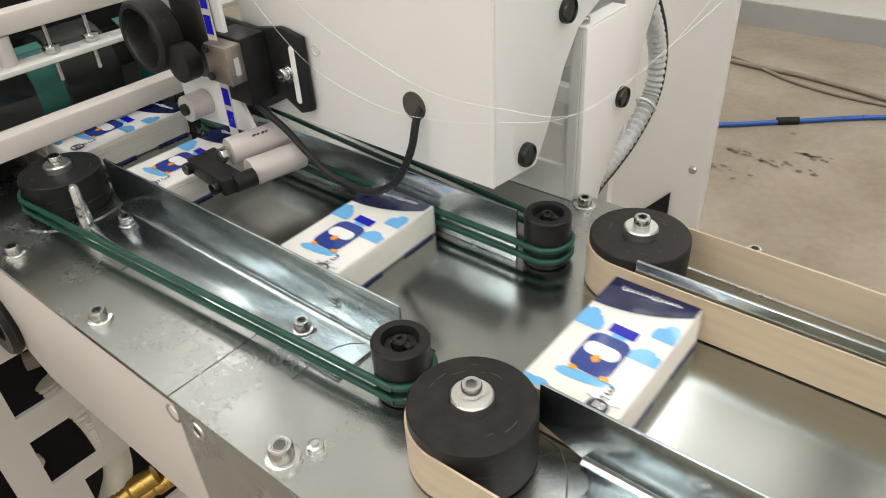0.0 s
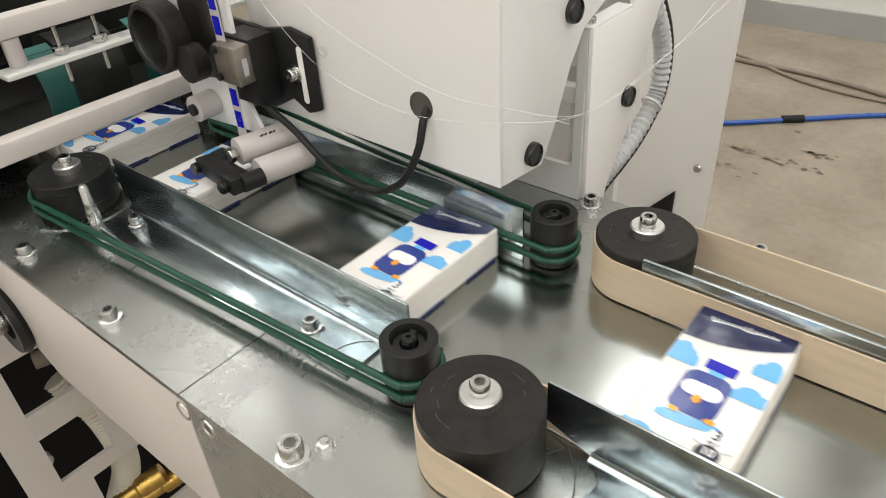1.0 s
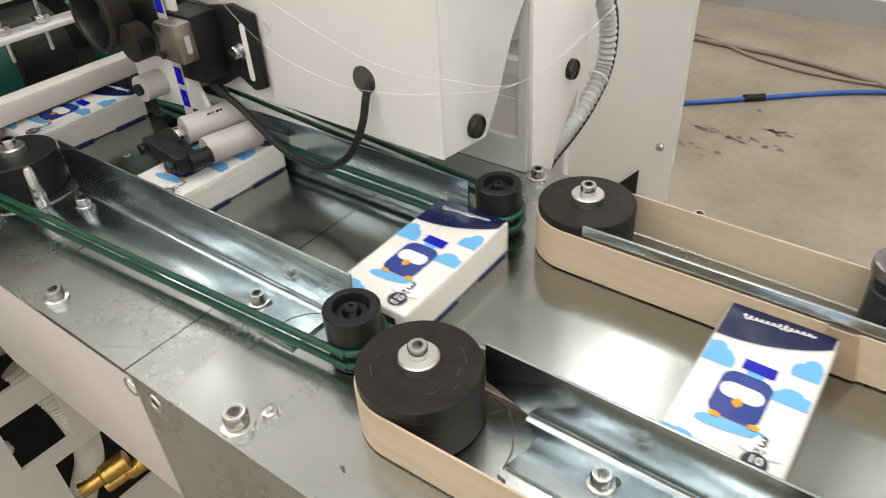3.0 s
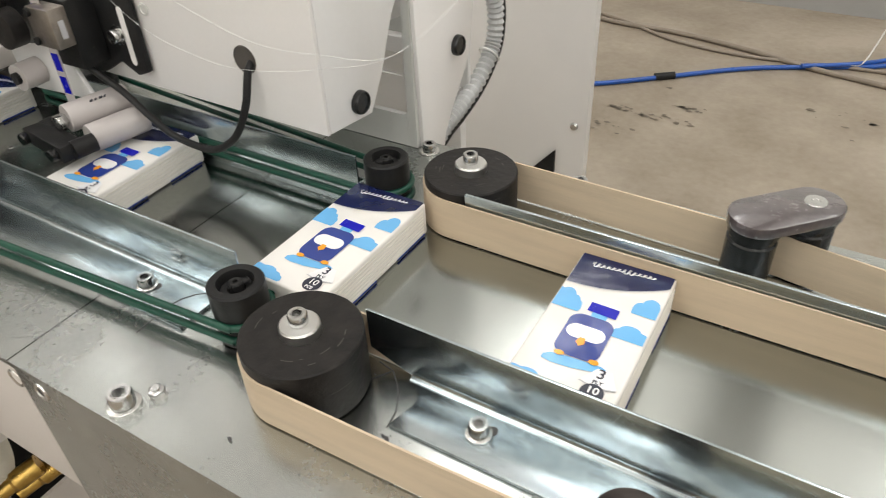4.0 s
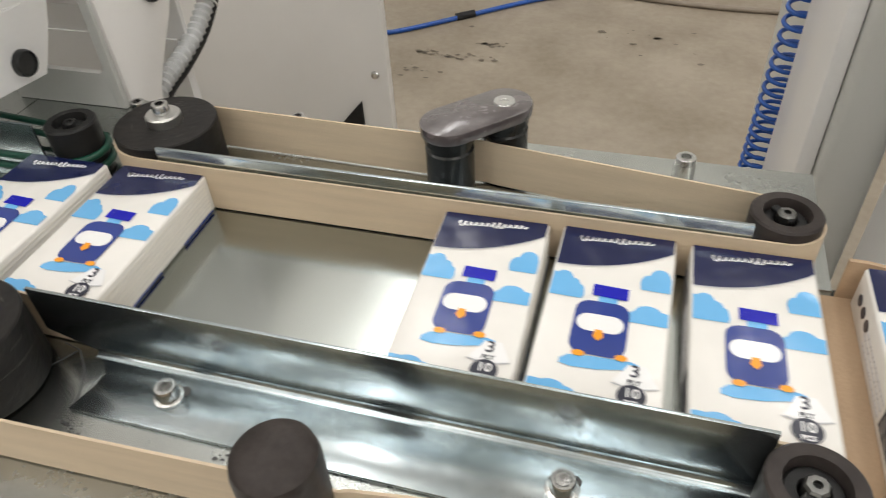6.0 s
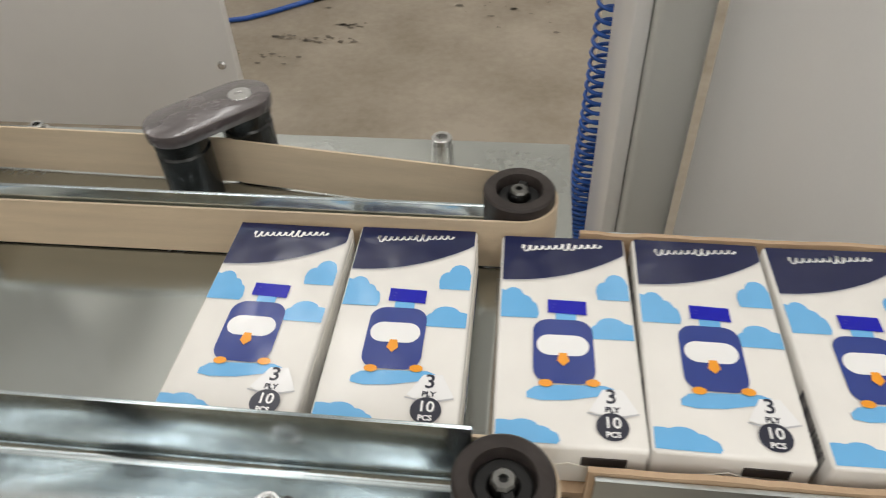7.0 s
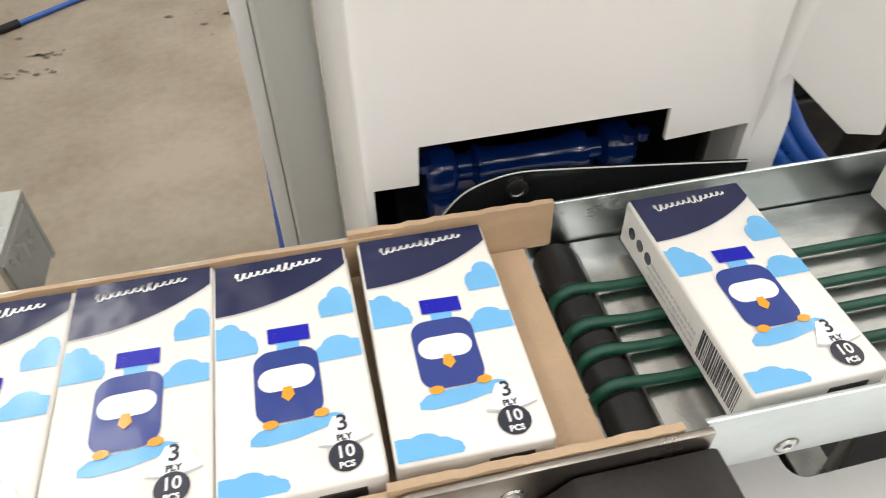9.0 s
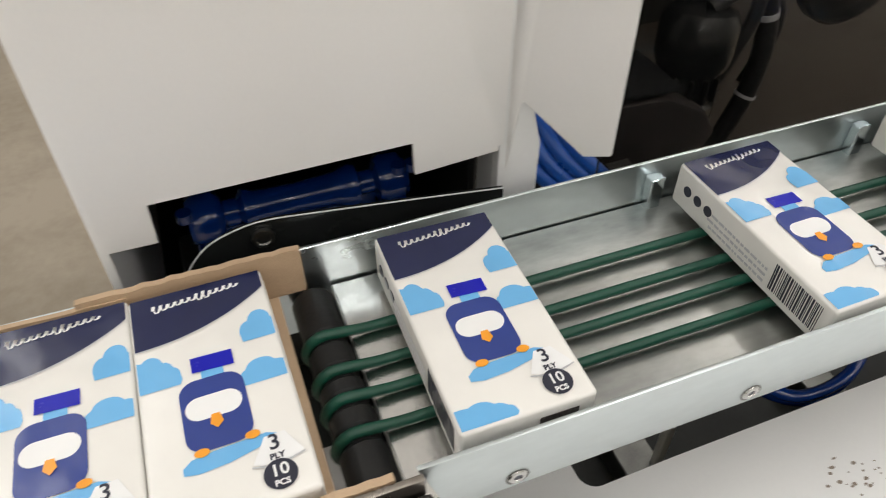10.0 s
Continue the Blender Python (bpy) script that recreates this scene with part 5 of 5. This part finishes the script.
def decal(polys, material, z=PZ):
    bm = bmesh.new()
    for pts in polys:
        f = bm.faces.new([bm.verts.new((min(max(x, -0.0256), 0.0256), min(max(y, -0.0518), 0.0518), z)) for x, y in pts])
        f.normal_update()
        if f.normal.z < 0:
            f.normal_flip()
    return mesh_of("print", bm, material, 0)


def ell(cx, cy, rx, ry, n=24, rot=0.0):
    c, s = math.cos(radians(rot)), math.sin(radians(rot))
    return [(cx + rx * math.cos(2 * math.pi * i / n) * c - ry * math.sin(2 * math.pi * i / n) * s, cy + rx * math.cos(2 * math.pi * i / n) * s + ry * math.sin(2 * math.pi * i / n) * c) for i in range(n)]


def cloud(x0, x1, y0, y1, lobes):
    """A flat-bottomed cloud outline with round lobes."""
    n = 40
    w, h = x1 - x0, y1 - y0
    humps = {2: ((0.24, 0.24, 0.30), (0.55, 0.30, 0.62), (0.84, 0.16, 0.26)), 4: ((0.22, 0.26, 0.55), (0.50, 0.22, 0.62), (0.74, 0.16, 0.36), (0.90, 0.10, 0.14)), 3: ((0.16, 0.16, 0.25), (0.42, 0.28, 0.60), (0.72, 0.22, 0.35), (0.9, 0.1, 0.15))}[lobes]
    pts = []
    for i in range(n + 1):
        t = i / n
        top = max([0.02] + [c + 0.38 * math.sqrt(max(1 - ((t - m) / r) ** 2, 0)) for m, r, c in humps if abs(t - m) <= r])
        pts.append((x0 + w * t, y0 + h * top))
    return [(x0 + w * 0.96, y0), (x0 + w * 0.04, y0)] + pts


def rounded(cx, cy, w, h, r, n=6):
    o = []
    for sx, sy, a in ((1, 1, 0), (-1, 1, 90), (-1, -1, 180), (1, -1, 270)):
        o += arc(cx + sx * (w - r), cy + sy * (h - r), r, a, a + 90, n)
    return o


def make_pack():
    p = thing("tissue_pack", "white film pack of tissues with navy, sky-blue and orange print", "tissue pack", "tissue packs")
    bm = cbox(-PW / 2, PW / 2, -PL / 2, PL / 2, 0.0004, PH, 0.0017, 3)
    part("film_wrap", bm, FILM, p, "glossy white plastic film")
    # pleated tissue edges on the leading side
    bm = bmesh.new()
    for k in range(7):
        z = 0.0032 + k * 0.0025
        box(bm, PW / 2 - 0.0004, PW / 2 + 0.0003, -PL / 2 + 0.004, PL / 2 - 0.004, z, z + 0.0017, 0.0003, 1)
    part("folded_edge", bm, TISSUE, p, "folded paper layers under clear film")
    n = 20
    curve = [(-0.026 + 0.052 * i / n, 0.0249 + 0.0175 * (i / n) ** 2.2) for i in range(n + 1)]
    part("header_band", decal([[(x, y) for x, y in curve] + [(0.026, 0.0519), (-0.026, 0.0519)]], NAVY), None, p, "navy band")
    part("band_edge", decal([[(x, y) for x, y in curve] + [(x, y - 0.0007) for x, y in curve[::-1]]], GREYI), None, p)
    wave = []
    for i in range(73):
        u = i / 72
        amp = 0.0026 - 0.0013 * min(u * 5, 1) + (0.0011 if 0.52 < u < 0.66 else 0)
        wave.append((-0.0178 + 0.0335 * u + 0.0006 * math.sin(i * 1.05 + 1.2), 0.0440 + 0.0030 * u + amp * math.sin(i * 1.05)))
    edge = []
    for i, (x, y) in enumerate(wave):
        (xa, ya), (xb, yb) = wave[max(i - 1, 0)], wave[min(i + 1, 72)]
        l = math.hypot(xb - xa, yb - ya)
        w = 0.00050 + 0.00022 * math.sin(i * 1.05 + 0.8)
        edge.append(((x - (yb - ya) / l * w, y + (xb - xa) / l * w), (x + (yb - ya) / l * w, y - (xb - xa) / l * w)))
    part("brand_bar", decal([[a[0], b[0], b[1], a[1]] for a, b in zip(edge, edge[1:])], INKW, PZ + 0.0003), None, p, "white wavy bar")
    for x0, x1, y0, y1, lb in ((-0.0310, -0.0105, 0.0043, 0.0205, 4), (0.0125, 0.0275, 0.0155, 0.0300, 2), (0.0088, 0.0290, -0.0050, 0.0062, 3), (-0.0290, -0.0035, -0.0517, -0.0425, 4)):
        part("cloud_print", decal([cloud(x0, x1, y0, y1, lb)], SKY), None, p, "sky-blue cloud patch")
    part("board_print", decal([[(-0.0150, -0.0310), (-0.0120, -0.0285), (-0.0040, -0.0275), (0.0130, -0.0268), (0.0165, -0.0282), (0.0120, -0.0312), (0.0060, -0.0325), (0.0000, -0.0338), (-0.0100, -0.0345), (-0.0150, -0.0335)]], SKY, PZ + 0.0001), None, p)
    part("neck_patch", decal([rounded(0.0, 0.0055, 0.004, 0.002, 0.0008)], SKY, PZ + 0.0001), None, p)
    part("emblem", decal([rounded(-0.0014, -0.0115, 0.0114, 0.0153, 0.0062)], BLUE, PZ + 0.0002), None, p, "plain rounded blue shape")
    part("emblem_patch", decal([rounded(-0.0016, -0.0092, 0.0098, 0.0050, 0.0049)], INKW, PZ + 0.0004), None, p, "plain white patch")
    part("emblem_spot", decal([ell(-0.0016, -0.0158, 0.0034, 0.0024, 5, -90), ell(-0.0082, -0.0272, 0.0026, 0.0017, 14), ell(0.0088, -0.0262, 0.0026, 0.0017, 14)], ORANGE, PZ + 0.0006), None, p, "plain orange spot")
    part("seal_sticker", decal([[(-0.0070, 0.0073), (0.0082, 0.0066), (0.0082, 0.0138), (-0.0070, 0.0143)]], SEAL, PZ + 0.0003), None, p, "shiny deep-blue sticker")
    part("sheet_icon", decal([[(0.0068, -0.0378), (0.0120, -0.0285), (0.0190, -0.0282), (0.0238, -0.0375), (0.0215, -0.0392), (0.0095, -0.0390)]], INKW, PZ + 0.0002), None, p, "pale fan of sheets")
    part("icon_line", decal([[(0.0062, -0.0385), (0.0150, -0.0402), (0.0240, -0.0380), (0.0240, -0.0386), (0.0150, -0.0412), (0.0062, -0.0391)]], GREYI, PZ + 0.0003), None, p)
    for me, y, z in ((TXT3, -0.0318, 0.0004), (TXTPLY, -0.0372, 0.0004)):
        part("count_mark", me, None, p, "dark printed count", pose(0.0148, y, PZ + z))
    bd = part("count_badge", decal([ell(0.0145, -0.0440, 0.0056, 0.0056, 28)], BLACKI, PZ + 0.0004), None, p, "round dark badge")
    part("badge_text", TXT10, None, bd, "white number", pose(0.0145, -0.0427, PZ + 0.0006))
    part("badge_text", TXTPCS, None, bd, "white small letters", pose(0.0145, -0.0473, PZ + 0.0006))
    # trailing side: bar code and rows of small print
    bm = bmesh.new()
    rb = random.Random(4)
    y = -0.047
    while y < -0.020:
        w = rb.choice((0.0003, 0.0006, 0.0009))
        box(bm, -PW / 2 - 0.0002, -PW / 2 + 0.0002, y, y + w, 0.005, 0.0195)
        y += w + rb.choice((0.0004, 0.0007))
    tagged(part("bar_code", bm, BLACKI, p, "dark printed bars"), kind="stuff")
    bm = bmesh.new()
    for k, z in enumerate((0.0050, 0.0085, 0.0120)):
        y = -0.016
        while y < 0.022:
            w = rb.uniform(0.001, 0.005)
            box(bm, -PW / 2 - 0.0002, -PW / 2 + 0.0002, y, y + w, z, z + 0.0013)
            y += w + 0.0008
    tagged(part("small_print", bm, GREYI, p, "rows of unreadable small print"), kind="stuff")
    bm = bmesh.new()
    for yc in (0.0265, 0.0345, 0.0425):
        lathe(bm, [(0, 0.0003), (0.0028, 0.0003), (0.0028, 0)], 16, pose(-PW / 2, yc, 0.0125, 0, -90, 0))
    part("round_mark", bm, BLACKI, p, "small round dark marks")
    part("end_fold", cbox(0.004, 0.0195, -PL / 2 - 0.0004, -PL / 2 + 0.0004, 0.0130, 0.0180, 0.0002, 1), BROWNB, p, "dark printed bar on the folded end")
    part("end_crease", prism(bmesh.new(), [(-0.024, 0.006), (0.0, 0.0135), (0.024, 0.006), (0.024, 0.0066), (0.0, 0.0141), (-0.024, 0.0066)], -PL / 2 - 0.0004, -PL / 2 + 0.0002, "y"), TISSUE, p, "folded film crease")
    for y0, y1 in ((-0.03, -0.004), (0.018, 0.049)):
        part("edge_print", cbox(PW / 2 - 0.001, PW / 2 + 0.0003, y0, y1, 0.0008, 0.0021, 0.0002, 1), BLUE, p, "blue print along the bottom edge")
    return p


TXT3, TXTPLY = text_mesh("3", 0.0085, BLACKI), text_mesh("PLY", 0.0031, BLACKI)
TXT10, TXTPCS = text_mesh("10", 0.0062, INKW), text_mesh("PCS", 0.0030, INKW)
PACK_ROWS = [
    [(0, .029), (.5, .140), (1, .255), (1.5, .340), (2, .372), (3.3, .458), (4.5, .466), (5.7, .535), (6.8, .750), (10, 1.32)],
    [(0, -.161), (.5, -.045), (1, .078), (1.5, .195), (2, .295), (2.6, .350), (3.3, .402), (4.5, .410), (5.7, .476), (6.8, .645), (7.5, .775), (10, 1.19)],
    [(0, -.342), (.5, -.229), (1, -.113), (1.5, .005), (2, .124), (2.6, .255), (3.3, .343), (4.5, .355), (5, .378), (5.5, .412), (5.7, .418), (6.8, .586), (7, .588), (7.5, .655), (8, .76), (10, 1.08)],
    [(0, -.453), (.3, -.447), (.5, -.424), (1, -.319), (1.5, -.203), (2, -.088), (3.3, .196), (3.7, .275), (4, .299), (4.5, .301), (5, .323), (5.5, .356), (5.7, .363), (6.8, .528), (7, .529), (7.5, .570), (8, .649), (8.3, .696), (8.5, .729), (9, .805), (10, .965)],
    [(0, -.510), (.5, -.479), (1, -.448), (1.3, -.438), (1.5, -.400), (2, -.292), (3.3, .011), (3.5, .057), (3.7, .090), (4, .119), (4.5, .119), (4.8, .121), (5, .138), (5.5, .204), (5.7, .249), (6.8, .473), (7, .474), (7.5, .515), (8, .592), (8.3, .597), (8.5, .612), (9, .676), (9.5, .753), (10, .834)],
    [(0, -.567), (1, -.505), (1.5, -.455), (2.1, -.450), (2.3, -.430), (3.3, -.197), (3.5, -.157), (3.7, -.118), (4, -.041), (4.5, -.027), (4.8, -.012), (5, .032), (5.5, .146), (5.7, .190), (6.8, .417), (7, .418), (7.5, .458), (8, .5355), (8.3, .540), (8.5, .551), (9, .555), (9.5, .598), (10, .675)],
    [(0, -.624), (2, -.510), (3, -.452), (3.15, -.442), (3.3, -.415), (4, -.240), (4.5, -.130), (4.8, -.070), (5, -.021), (5.5, .086), (5.7, .130), (6.8, .362), (7, .363), (7.5, .402), (8, .477), (8.3, .482), (8.5, .494), (9, .498), (9.5, .542), (10, .573)],
    [(0, -.681), (3, -.510), (3.8, -.455), (4, -.449), (5, -.225), (5.5, -.109), (5.7, -.064), (6.8, .254), (7, .2985), (7.5, .3485), (8, .424), (8.3, .4285), (8.5, .4405), (9, .4445), (9.5, .4885), (10, .5195)],
    [(0, -.738), (3, -.567), (4, -.512), (5, -.290), (5.5, -.174), (5.7, -.129), (6.8, .196), (7, .241), (7.5, .294), (8, .369), (8.3, .374), (8.5, .3865), (9, .391), (9.5, .435), (10, .4658)],
    [(0, -.795), (3, -.625), (4, -.569), (4.9, -.470), (5.7, -.330), (6.8, .000), (7.5, .155), (8, .264), (8.3, .318), (8.5, .329), (9, .337), (9.5, .380), (10, .4115)],
    [(0, -.852), (3, -.682), (4, -.626), (5, -.530), (5.7, -.460), (6.8, -.195), (7.5, -.035), (8, .075), (8.3, .140), (9, .278), (9.5, .324), (10, .357)],
]
first = make_pack()
PACKS = [first] + [copy_thing(first, Matrix()) for r in PACK_ROWS[1:]]
PACK_TILT = [0, 0.6, -0.8, 0.5, 0.8, -0.6, 0.9, 0.4, -0.5, 0.7, 0]
PACK_SIDE = [0, 0.0004, -0.0006, 0.0003, 0, 0.0006, -0.0004, 0.0008, -0.0005, 0.0003, 0]


def belt_run(t):
    """How far the beige belts have run at t seconds, in metres."""
    stops = [(0, 0), (3.6, 0.84), (4.0, 0.875), (4.8, 0.875), (5.1, 0.915), (10.01, 2.02)]
    for (a, da), (b, db) in zip(stops, stops[1:]):
        if t <= b:
            return da + (db - da) * (t - a) / (b - a)
    return stops[-1][1]


def motions():
    for p, rows, tilt, side in zip(PACKS, PACK_ROWS, PACK_TILT, PACK_SIDE):
        full = rows if rows[-1][0] == 10 else rows + [(10, rows[-1][1])]
        walk(p, [(t, pose(x, side, 0.0002, 0, 0, tilt)) for t, x in full])
    for sp, run, d0 in BELTS:
        walk(sp, [(k * 0.1, loop_pose(run, d0 + belt_run(k * 0.1))) for k in range(101)])
    for p, r, s in ((NB, PN[2], 1), (FB, PF[2], -1), (EN, 0.0167, 1), (EF, 0.0167, -1)):
        x, y, z = p.matrix_basis.translation
        walk(p, [(k * 0.1, pose(x, y, z, 0, 0, s * math.degrees(belt_run(k * 0.1) / r))) for k in range(101)])
    for p, r, s in ((NS, 0.0163, 1), (FS, 0.0160, -1), (LB, 0.0318, 1), (FL, 0.0318, -1)):
        x, y, z = p.matrix_basis.translation
        walk(p, [(k * 0.08, pose(x, y, z, 0, 0, s * math.degrees(0.235 * k * 0.08 / r))) for k in range(126)])


motions()
